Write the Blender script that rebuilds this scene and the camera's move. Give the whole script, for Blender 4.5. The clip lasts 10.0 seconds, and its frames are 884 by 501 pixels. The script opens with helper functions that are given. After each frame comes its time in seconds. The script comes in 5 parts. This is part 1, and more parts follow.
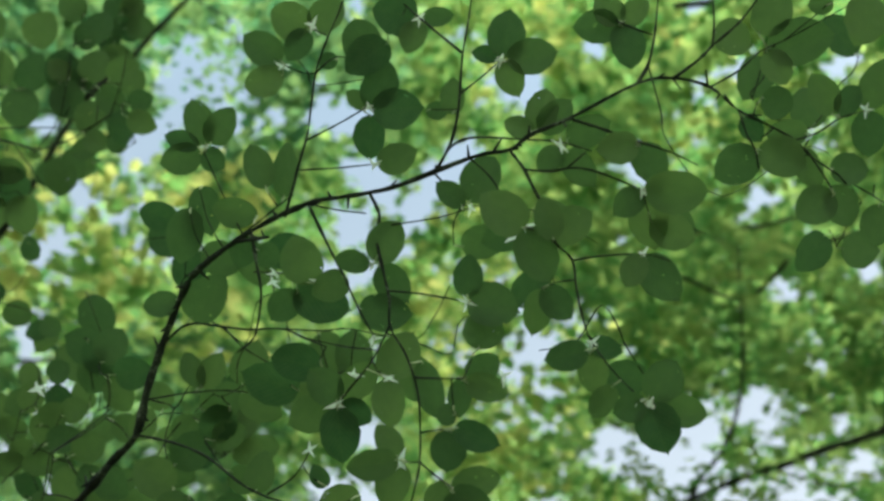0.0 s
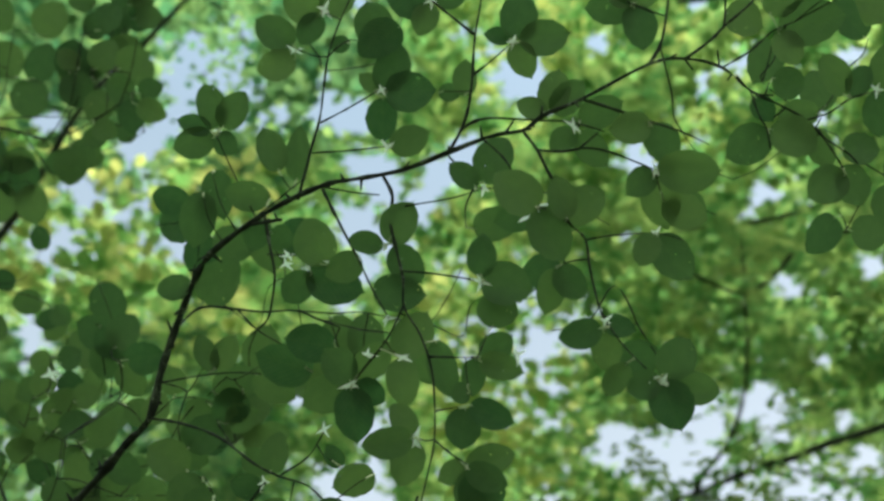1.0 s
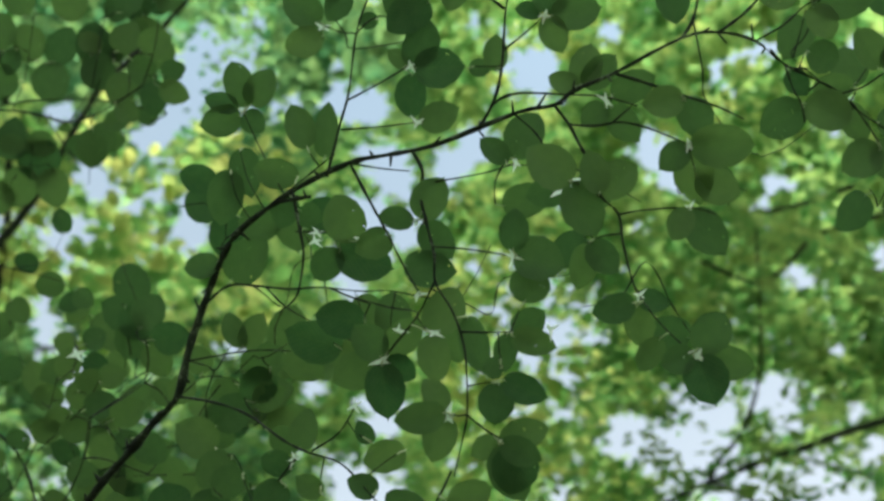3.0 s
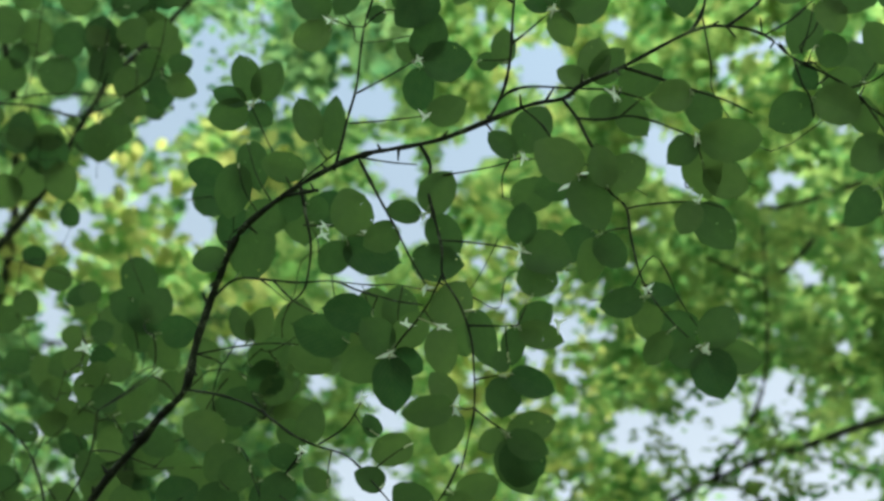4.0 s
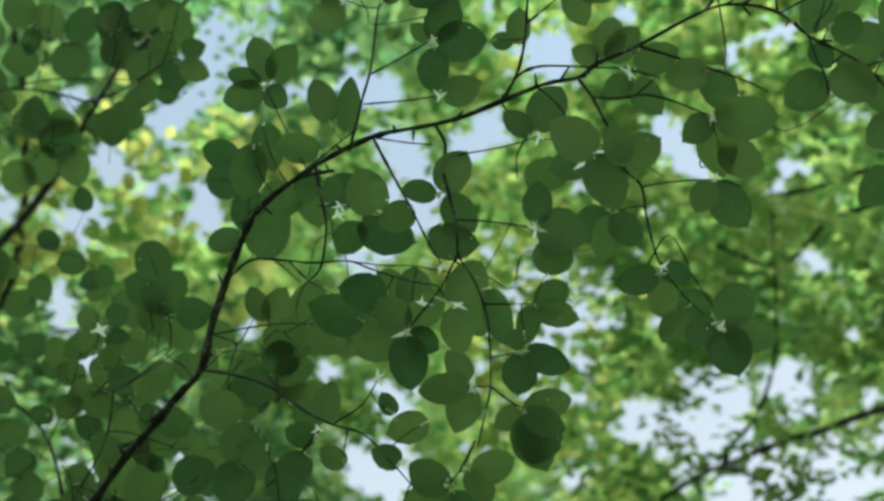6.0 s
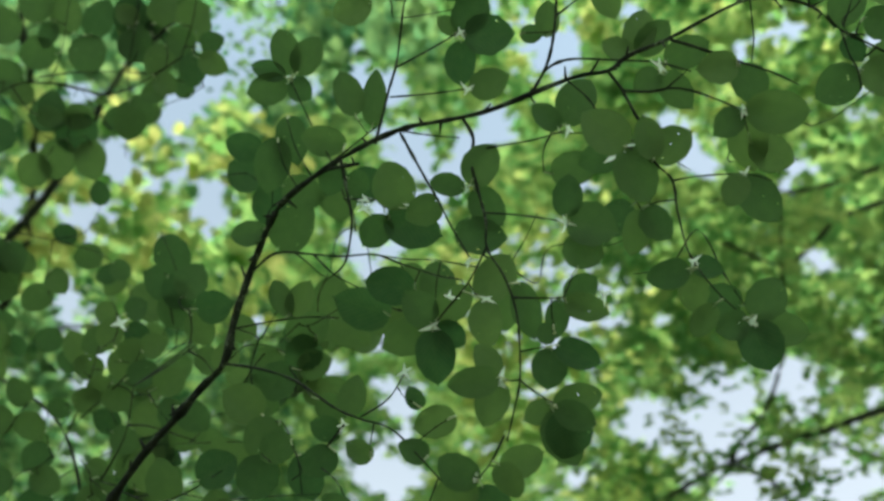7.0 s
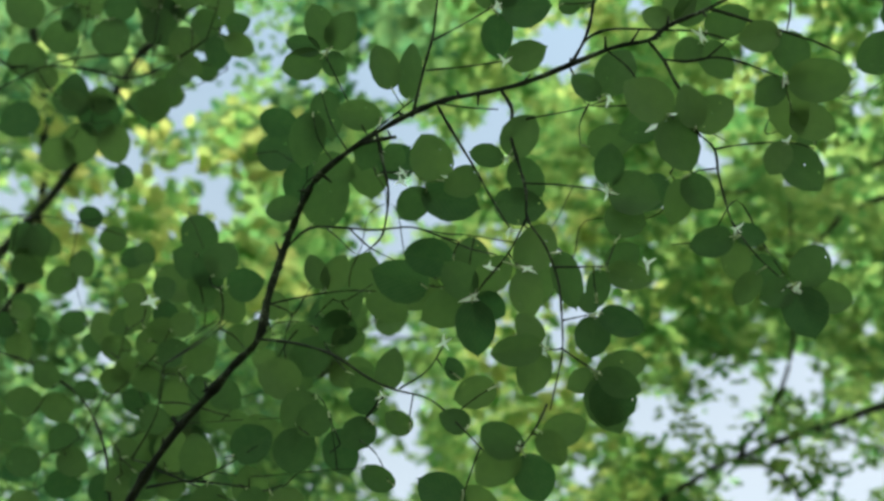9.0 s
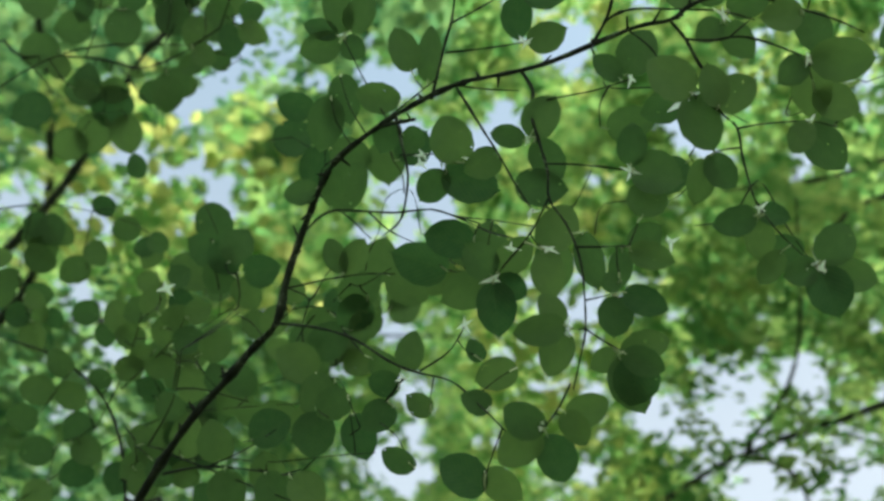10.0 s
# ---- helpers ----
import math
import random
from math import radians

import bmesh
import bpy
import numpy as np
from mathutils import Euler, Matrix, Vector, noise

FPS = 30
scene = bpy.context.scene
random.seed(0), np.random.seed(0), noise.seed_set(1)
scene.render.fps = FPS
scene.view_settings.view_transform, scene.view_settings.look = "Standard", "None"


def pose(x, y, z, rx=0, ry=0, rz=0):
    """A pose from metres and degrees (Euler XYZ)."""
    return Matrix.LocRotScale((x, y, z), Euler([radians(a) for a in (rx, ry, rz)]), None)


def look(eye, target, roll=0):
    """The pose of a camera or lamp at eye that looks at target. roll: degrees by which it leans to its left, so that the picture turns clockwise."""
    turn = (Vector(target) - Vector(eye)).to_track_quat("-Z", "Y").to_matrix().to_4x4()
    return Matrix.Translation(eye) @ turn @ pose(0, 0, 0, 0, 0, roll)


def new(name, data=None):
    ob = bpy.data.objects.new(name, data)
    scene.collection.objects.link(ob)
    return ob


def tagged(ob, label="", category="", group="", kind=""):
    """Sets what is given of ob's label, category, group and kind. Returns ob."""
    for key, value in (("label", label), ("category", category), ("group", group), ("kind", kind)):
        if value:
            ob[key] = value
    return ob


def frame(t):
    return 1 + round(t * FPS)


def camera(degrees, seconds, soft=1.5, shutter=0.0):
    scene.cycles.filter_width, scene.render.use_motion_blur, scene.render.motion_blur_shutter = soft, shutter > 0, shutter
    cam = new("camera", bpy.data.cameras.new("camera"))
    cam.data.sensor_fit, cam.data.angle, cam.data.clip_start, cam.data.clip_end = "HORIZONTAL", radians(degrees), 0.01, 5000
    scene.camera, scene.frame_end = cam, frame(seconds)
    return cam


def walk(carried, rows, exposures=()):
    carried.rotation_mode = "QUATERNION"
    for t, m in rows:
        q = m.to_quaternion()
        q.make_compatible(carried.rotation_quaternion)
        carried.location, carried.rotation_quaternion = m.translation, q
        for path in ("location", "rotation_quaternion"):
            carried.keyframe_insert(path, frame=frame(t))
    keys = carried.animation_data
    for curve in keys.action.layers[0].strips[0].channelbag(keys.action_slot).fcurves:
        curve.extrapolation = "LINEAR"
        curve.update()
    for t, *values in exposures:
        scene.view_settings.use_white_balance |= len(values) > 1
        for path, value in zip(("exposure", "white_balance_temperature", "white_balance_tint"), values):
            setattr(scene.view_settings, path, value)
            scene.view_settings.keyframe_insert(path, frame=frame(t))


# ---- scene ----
cam = camera(47.0, 10.0, soft=2.9)
cam.data.dof.use_dof, cam.data.dof.focus_distance, cam.data.dof.aperture_fstop = True, 1.5, 3.2
ROWS = (
    (0, 0, 0, 1.6, 135, -0, 0),
    (0.5, -0.0145, 0.0063, 1.594, 134.954, -0.038, -0.051),
    (1, -0.0163, 0.0125, 1.5761, 134.92, 0.021, 0.172),
    (1.5, -0.0238, 0.0148, 1.5748, 134.762, -0.034, 0.285),
    (2, -0.0346, 0.0176, 1.5744, 134.601, -0.237, 0.275),
    (2.5, -0.0455, 0.0309, 1.5676, 134.569, -0.162, 0.5),
    (4, -0.0503, 0.035, 1.5604, 134.257, -0.639, 0.691),
    (4.5, -0.0606, 0.052, 1.5578, 134.14, -0.448, 1.002),
    (5, -0.0614, 0.0424, 1.5631, 133.666, -0.746, 0.944),
    (5.5, -0.0523, 0.0402, 1.5454, 133.706, -0.707, 1.064),
    (7, -0.0994, 0.0491, 1.5448, 133.541, -1.076, 0.988),
    (7.5, -0.1032, 0.0648, 1.5282, 133.585, -0.929, 1.294),
    (8, -0.1162, 0.0783, 1.5179, 133.773, -0.964, 1.301),
    (8.5, -0.1397, 0.0695, 1.5171, 133.6, -1.075, 1.047),
    (9, -0.1528, 0.0746, 1.5142, 133.456, -1.095, 1.161),
    (9.5, -0.166, 0.0952, 1.5047, 133.524, -1.118, 1.34),
    (10, -0.1794, 0.0959, 1.4964, 133.474, -1.142, 1.317),
)
walk(cam, [(r[0], pose(*r[1:])) for r in ROWS], exposures=[(0, 1.62, 6500, 8), (10, 1.62, 6500, 8)])

# ---- sky and sun ----
SUN_HEIGHT, SUN_TURN = radians(63), radians(155)
world = bpy.data.worlds.new("sky")
scene.world = world
world.use_nodes = True
wn = world.node_tree.nodes
sky = wn.new("ShaderNodeTexSky")
sky.sky_type, sky.sun_disc = "NISHITA", False
sky.sun_elevation, sky.sun_rotation = SUN_HEIGHT, SUN_TURN
sky.air_density, sky.dust_density = 0.6, 10.0
sky.ozone_density = 2.0
haze = wn.new("ShaderNodeHueSaturation")
haze.inputs["Hue"].default_value, haze.inputs["Saturation"].default_value = 0.452, 0.70
haze.inputs["Value"].default_value = 1.3
world.node_tree.links.new(sky.outputs["Color"], haze.inputs["Color"])
# a summer haze that whitens the sky towards the horizon
height = wn.new("ShaderNodeSeparateXYZ")
world.node_tree.links.new(wn.new("ShaderNodeTexCoord").outputs["Generated"], height.inputs[0])
veil = wn.new("ShaderNodeValToRGB")
for stop, (place, tone) in zip(veil.color_ramp.elements, ((0.5, (1.0, 0.91, 0.88, 1)), (0.84, (0.49, 0.59, 0.66, 1)))):
    stop.position, stop.color = place, tone
world.node_tree.links.new(height.outputs["Z"], veil.inputs[0])
hazy = wn.new("ShaderNodeMix")
hazy.data_type, hazy.blend_type = "RGBA", "MULTIPLY"
hazy.inputs[0].default_value = 1.0
world.node_tree.links.new(haze.outputs["Color"], hazy.inputs[6])
world.node_tree.links.new(veil.outputs["Color"], hazy.inputs[7])
world.node_tree.links.new(hazy.outputs[2], wn["Background"].inputs["Color"])
wn["Background"].inputs["Strength"].default_value = 0.15
sun_data = bpy.data.lights.new("sun", "SUN")
sun_data.energy, sun_data.angle, sun_data.color = 2.0, radians(4.0), (1.0, 0.95, 0.85)
sun = new("sun", sun_data)
toward = Vector((math.sin(SUN_TURN) * math.cos(SUN_HEIGHT), math.cos(SUN_TURN) * math.cos(SUN_HEIGHT), math.sin(SUN_HEIGHT)))
sun.matrix_world = look(toward * 60, (0, 0, 0))


# ---- materials ----
class Nodes:
    """Short hand for wiring one material."""

    def __init__(self, name):
        self.mat = bpy.data.materials.new(name)
        self.mat.use_nodes = True
        self.tree = self.mat.node_tree
        self.tree.nodes.remove(self.tree.nodes["Principled BSDF"])
        self.out = self.tree.nodes["Material Output"]

    def add(self, kind, **values):
        node = self.tree.nodes.new("ShaderNode" + kind)
        for key, value in values.items():
            node.inputs[key.replace("_", " ")].default_value = value
        return node

    def wire(self, a, b):
        self.tree.links.new(a, b)

    def maths(self, op, a, b=0.5, c=0.0):
        node = self.tree.nodes.new("ShaderNodeMath")
        node.operation = op
        for i, v in enumerate((a, b, c)):
            if isinstance(v, (int, float)):
                node.inputs[i].default_value = v
            else:
                self.wire(v, node.inputs[i])
        return node.outputs[0]

    def ramp(self, fac, *stops):
        node = self.tree.nodes.new("ShaderNodeValToRGB")
        e = node.color_ramp.elements
        while len(e) < len(stops):
            e.new(0.5)
        for el, (p, col) in zip(e, stops):
            el.position, el.color = p, (*col, 1)
        self.wire(fac, node.inputs[0])
        return node.outputs[0]

    def mix(self, fac, a, b):
        node = self.tree.nodes.new("ShaderNodeMix")
        node.data_type = "RGBA"
        for socket, v in ((node.inputs[0], fac), (node.inputs[6], a), (node.inputs[7], b)):
            if isinstance(v, (int, float)):
                socket.default_value = v
            elif isinstance(v, tuple):
                socket.default_value = (*v, 1)
            else:
                self.wire(v, socket)
        return node.outputs[2]


def leaf_material(name, dark, light, through_dark, through_light, share, veins):
    """A thin leaf: a slightly glossy face, and light that passes through it."""
    n = Nodes(name)
    tex = n.add("TexCoord")
    grain = n.add("TexNoise", Scale=5.0 if veins else 9.0, Detail=3.0)
    n.wire(tex.outputs["Object"], grain.inputs["Vector"])
    if veins:
        chance = n.add("ObjectInfo").outputs["Random"]
    else:
        chance = n.add("NewGeometry").outputs["Random Per Island"]
    vary = n.maths("ADD", n.maths("MULTIPLY", chance, 0.7), n.maths("MULTIPLY", grain.outputs[0], 0.3))
    if not veins:
        # noise tints whole boughs yellower or greener, painting sunlit and shaded patches in
        bough = n.add("TexNoise", Scale=2.7, Detail=2.5)
        n.wire(tex.outputs["Object"], bough.inputs["Vector"])
        drift = n.maths("MULTIPLY", n.maths("SUBTRACT", bough.outputs[0], 0.5), 3.8)
        vary = n.maths("ADD", n.maths("MULTIPLY", vary, 0.3), n.maths("ADD", drift, 0.32))
    face = n.ramp(vary, (0.1, dark), (0.9, light))
    inner = n.ramp(vary, (0.1, through_dark), (0.9, through_light))
    bump = None
    if veins:
        # side veins run forwards from the midrib at an even step
        sep = n.add("SeparateXYZ")
        n.wire(tex.outputs["Object"], sep.inputs[0])
        side = n.maths("ABSOLUTE", sep.outputs[1])
        run = n.maths("SUBTRACT", sep.outputs[0], n.maths("MULTIPLY", side, 0.85))
        wave = n.maths("ABSOLUTE", n.maths("SUBTRACT", n.maths("FRACT", n.maths("MULTIPLY", run, 9.0)), 0.5))
        vein = n.maths("SMOOTH_MIN", n.maths("MULTIPLY", wave, 5.0), n.maths("MULTIPLY", side, 34.0), 0.3)
        vein = n.maths("MINIMUM", n.maths("MAXIMUM", vein, 0.0), 1.0)
        face = n.mix(vein, n.mix(0.06, face, (0.16, 0.24, 0.08)), face)
        inner = n.mix(vein, n.mix(0.2, inner, (0.06, 0.14, 0.02)), inner)
        bump = n.add("Bump", Strength=0.12, Distance=0.02)
        n.wire(vein, bump.inputs["Height"])
    skin = n.add("BsdfPrincipled", Roughness=0.6)
    skin.inputs["Specular IOR Level"].default_value = 0.08
    glow = n.add("BsdfTranslucent")
    n.wire(face, skin.inputs["Base Color"])
    n.wire(inner, glow.inputs["Color"])
    if bump:
        n.wire(bump.outputs[0], skin.inputs["Normal"])
    both = n.add("MixShader", Fac=share)
    n.wire(skin.outputs[0], both.inputs[1])
    n.wire(glow.outputs[0], both.inputs[2])
    last = both.outputs[0]
    if veins:
        # small holes eaten by insects, on some leaves only
        spots = n.add("TexVoronoi", Scale=7.0)
        move = n.add("VectorMath")
        move.operation = "ADD"
        n.wire(tex.outputs["Object"], move.inputs[0])
        shift = n.add("CombineXYZ")
        n.wire(n.maths("MULTIPLY", chance, 57.0), shift.inputs[0])
        n.wire(shift.outputs[0], move.inputs[1])
        n.wire(move.outputs[0], spots.inputs["Vector"])
        size = n.maths("MULTIPLY", n.maths("GREATER_THAN", n.maths("FRACT", n.maths("MULTIPLY", chance, 7.3)), 0.55), 0.13)
        patch = n.add("TexNoise", Scale=2.2)
        n.wire(move.outputs[0], patch.inputs["Vector"])
        size = n.maths("MULTIPLY", size, n.maths("GREATER_THAN", patch.outputs[0], 0.56))
        hole = n.maths("LESS_THAN", spots.outputs["Distance"], size)
        clear = n.add("BsdfTransparent")
        cut = n.add("MixShader")
        n.wire(hole, cut.inputs[0])
        n.wire(last, cut.inputs[1])
        n.wire(clear.outputs[0], cut.inputs[2])
        last = cut.outputs[0]
    n.wire(last, n.out.inputs["Surface"])
    return n.mat


def bark_material(name, dark, light, scale):
    n = Nodes(name)
    tex = n.add("TexCoord")
    coarse, fine = n.add("TexNoise", Scale=scale, Detail=4.0), n.add("TexNoise", Scale=scale * 9, Detail=6.0)
    for t in (coarse, fine):
        n.wire(tex.outputs["Object"], t.inputs["Vector"])
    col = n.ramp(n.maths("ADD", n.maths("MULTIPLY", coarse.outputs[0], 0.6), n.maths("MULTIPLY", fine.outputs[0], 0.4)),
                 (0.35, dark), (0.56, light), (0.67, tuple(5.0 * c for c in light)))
    skin = n.add("BsdfPrincipled", Roughness=0.8)
    skin.inputs["Specular IOR Level"].default_value = 0.06
    n.wire(col, skin.inputs["Base Color"])
    bump = n.add("Bump", Strength=0.6, Distance=0.01)
    n.wire(fine.outputs[0], bump.inputs["Height"])
    n.wire(bump.outputs[0], skin.inputs["Normal"])
    n.wire(skin.outputs[0], n.out.inputs["Surface"])
    return n.mat


# light put into leaf colour: yellow sunlit, green plain, deep and beech shaded
SHADED_BEECH_LEAF = leaf_material("shaded_beech_leaf", (0.027, 0.076, 0.030), (0.062, 0.128, 0.047), (0.030, 0.098, 0.025), (0.112, 0.212, 0.043), 0.42, True)
SUNLIT_LEAF = leaf_material("sunlit_yellow_green_leaf", (0.070, 0.165, 0.042), (0.13, 0.21, 0.055), (0.18, 0.40, 0.10), (0.55, 0.59, 0.18), 0.73, False)
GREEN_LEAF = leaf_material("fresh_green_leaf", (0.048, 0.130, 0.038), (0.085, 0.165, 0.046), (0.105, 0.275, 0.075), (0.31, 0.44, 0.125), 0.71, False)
SHADED_LEAF = leaf_material("shaded_green_leaf", (0.040, 0.110, 0.050), (0.078, 0.15, 0.060), (0.070, 0.205, 0.082), (0.205, 0.345, 0.118), 0.69, False)
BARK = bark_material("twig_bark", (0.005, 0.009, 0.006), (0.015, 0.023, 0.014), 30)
TRUNK = bark_material("beech_bark", (0.05, 0.05, 0.042), (0.16, 0.155, 0.135), 3)
STALK = leaf_material("green_stalk", (0.20, 0.30, 0.16), (0.34, 0.45, 0.27), (0.20, 0.32, 0.15), (0.36, 0.48, 0.26), 0.4, False)
# pale tone that stands in for sky shining between leaf feet
GLINT = leaf_material("pale_sky_glint", (0.60, 0.78, 0.66), (0.72, 0.88, 0.78), (0.60, 0.78, 0.66), (0.72, 0.88, 0.78), 0.5, False)


def litter_material():
    n = Nodes("leaf_litter")
    tex = n.add("TexCoord")
    cells, patches = n.add("TexVoronoi", Scale=16.0), n.add("TexNoise", Scale=0.7, Detail=5.0)
    for t in (cells, patches):
        n.wire(tex.outputs["Object"], t.inputs["Vector"])
    # green tones chosen to tint the light this unseen floor bounces up
    brown = n.ramp(n.maths("ADD", n.maths("MULTIPLY", cells.outputs["Distance"], 0.6), n.maths("MULTIPLY", patches.outputs[0], 0.6)),
                   (0.25, (0.03, 0.045, 0.016)), (0.5, (0.045, 0.085, 0.025)), (0.72, (0.12, 0.085, 0.045)), (0.9, (0.04, 0.075, 0.025)))
    skin = n.add("BsdfPrincipled", Roughness=0.85)
    n.wire(brown, skin.inputs["Base Color"])
    bump = n.add("Bump", Strength=0.8, Distance=0.03)
    n.wire(cells.outputs["Distance"], bump.inputs["Height"])
    n.wire(bump.outputs[0], skin.inputs["Normal"])
    n.wire(skin.outputs[0], n.out.inputs["Surface"])
    return n.mat


# ---- shared builders ----
def mesh_from(name, verts, faces, materials, smooth=True, slots=None):
    me = bpy.data.meshes.new(name)
    me.from_pydata(verts, [], faces)
    for m in materials:
        me.materials.append(m)
    if smooth:
        me.polygons.foreach_set("use_smooth", [True] * len(faces))
    if slots:
        me.polygons.foreach_set("material_index", slots)
    me.update()
    return me


def part(name, me, parent, label=""):
    ob = new(name, me)
    ob.parent = parent
    return tagged(ob, label)


def curve_through(points, steps):
    """Points on a smooth line through the given ones."""
    p = [Vector(a) for a in points]
    p = [p[0] * 2 - p[1], *p, p[-1] * 2 - p[-2]]
    out = []
    for a, b, c, d in zip(p, p[1:], p[2:], p[3:]):
        for k in range(steps):
            t = k / steps
            out.append(0.5 * ((2 * b) + (c - a) * t + (2 * a - 5 * b + 4 * c - d) * t * t + (3 * b - a - 3 * c + d) * t ** 3))
    return out + [p[-2]]


def tube(verts, faces, line, r0, r1, sides, knots=0.0, power=1.0):
    """Adds a tapered, slightly knobbly round bar along a line."""
    start, n = len(verts), len(line)
    for i, p in enumerate(line):
        way = (line[min(i + 1, n - 1)] - line[max(i - 1, 0)]).normalized()
        a = way.orthogonal().normalized()
        b = way.cross(a)
        r = r1 + (r0 - r1) * (1 - i / (n - 1)) ** power
        r *= 1 + knots * (noise.noise(p * (0.35 / r0)) + 0.5 * noise.noise(p * (1.1 / r0)))
        for s in range(sides):
            w = 2 * math.pi * s / sides
            verts.append(p + (a * math.cos(w) + b * math.sin(w)) * r)
    for i in range(n - 1):
        for s in range(sides):
            q = start + i * sides
            faces.append((q + s, q + (s + 1) % sides, q + sides + (s + 1) % sides, q + sides + s))
    faces.append(tuple(start + s for s in reversed(range(sides))))
    faces.append(tuple(start + (n - 1) * sides + s for s in range(sides)))


# ---- ground ----
def ground_sheet():
    verts, faces, rings, spokes = [(0, 0, 0)], [], 26, 48
    for i in range(rings):
        r = 1.2 * 1.38 ** i
        for s in range(spokes):
            w = 2 * math.pi * s / spokes
            x, y = r * math.cos(w), r * math.sin(w)
            bump = 0.12 * noise.noise((x * 0.25, y * 0.25, 0)) * min(1, r / 4)
            verts.append((x, y, bump if r < 60 else 0))
    for s in range(spokes):
        faces.append((0, 1 + s, 1 + (s + 1) % spokes))
    for i in range(rings - 1):
        for s in range(spokes):
            a, b = 1 + i * spokes + s, 1 + i * spokes + (s + 1) % spokes
            faces.append((a, a + spokes, b + spokes, b))
    ob = new("ground", mesh_from("ground", verts, faces, [litter_material()]))
    return tagged(ob, "unseen woodland floor with brown leaf litter, greened for its bounce light", "ground", kind="structure")


ground_sheet()


# ---- the young beech whose sprays hang close overhead ----
def leaf_mesh(seed):
    """A beech leaf of length 1 along x and width 1 along y: oval, short-pointed, wavy at the rim, folded a little at the midrib."""
    rnd = random.Random(seed)
    ku, kv = 13, 2
    bend, fold, wave = rnd.uniform(-0.14, 0.05), rnd.uniform(0.05, 0.18), rnd.uniform(0.010, 0.026)
    skew, phase = rnd.uniform(-0.05, 0.05), rnd.uniform(0, 6)
    broad, point = rnd.uniform(0.82, 1.04), rnd.uniform(0.03, 0.10)
    lance = rnd.uniform(0.2, 0.55)
    verts, faces, rows = [], [], []
    for i in range(ku + 1):
        u = 0.5 - 0.5 * math.cos(math.pi * i / ku)
        # an oval, broadest a little before the middle, with a short point
        oval = max(0.0, 1 - abs(2 * min(1.0, u / (1 - point)) ** broad - 1) ** 2.15) ** 0.5
        if u > 0.5:
            oval += lance * (1 - (2 * u - 1) ** 1.5 - oval)
        half = 0.5 * oval * (1.0 if 0 < i < ku else 0.0)
        row = []
        for j in range(-kv, kv + 1):
            v = j / kv
            rim = 1 + (0.028 * math.sin(u * 31 + phase + (2 if j < 0 else 0)) if abs(j) == kv else 0)
            y = half * v * rim + skew * math.sin(math.pi * u)
            z = fold * abs(v) * half + bend * (u - 0.4) ** 2 + wave * math.sin(u * 21 + phase) * abs(v) ** 2
            row.append(len(verts))
            verts.append((u, y, z))
            if i in (0, ku):
                row = [row[0]] * (2 * kv + 1)
                break
        rows.append(row)
    for a, b in zip(rows, rows[1:]):
        for j in range(2 * kv):
            f = [a[j], a[j + 1], b[j + 1], b[j]]
            f = [k for i, k in enumerate(f) if k not in f[:i]]
            if len(f) > 2:
                faces.append(tuple(reversed(f)))
    return mesh_from("leaf", verts, faces, [SHADED_BEECH_LEAF])


LEAVES = [leaf_mesh(k) for k in range(14)]
pick = random.Random(11)

sapling = tagged(new("young_beech_tree"), "slim young beech tree with dark twigs and shaded green oval leaves", "tree")
SAPLING_AT = pose(-1.9, 2.2, 0)
sapling.matrix_world = SAPLING_AT
SPRAY = pose(-0.5136, 1.4205, 2.5912, 118.194, 9.423, -16.983)
HERE = SAPLING_AT.inverted() @ SPRAY
# the blades are turned to face the first camera pose, to fit its view
CAMERA_FACING = pose(0, 0, 0, 15.4, 19.35, -0)


def trunk_of_sapling(tree):
    verts, faces = [], []
    line = curve_through([(0, 0, -0.1), (0.03, 0.02, 0.9), (-0.01, 0.0, 1.9), (-0.06, -0.05, 3.1), (-0.18, -0.1, 4.6)], 6)
    tube(verts, faces, line, 0.055, 0.014, 12, 0.12)
    part("trunk", mesh_from("trunk", verts, faces, [TRUNK]), tree, "smooth grey beech trunk")


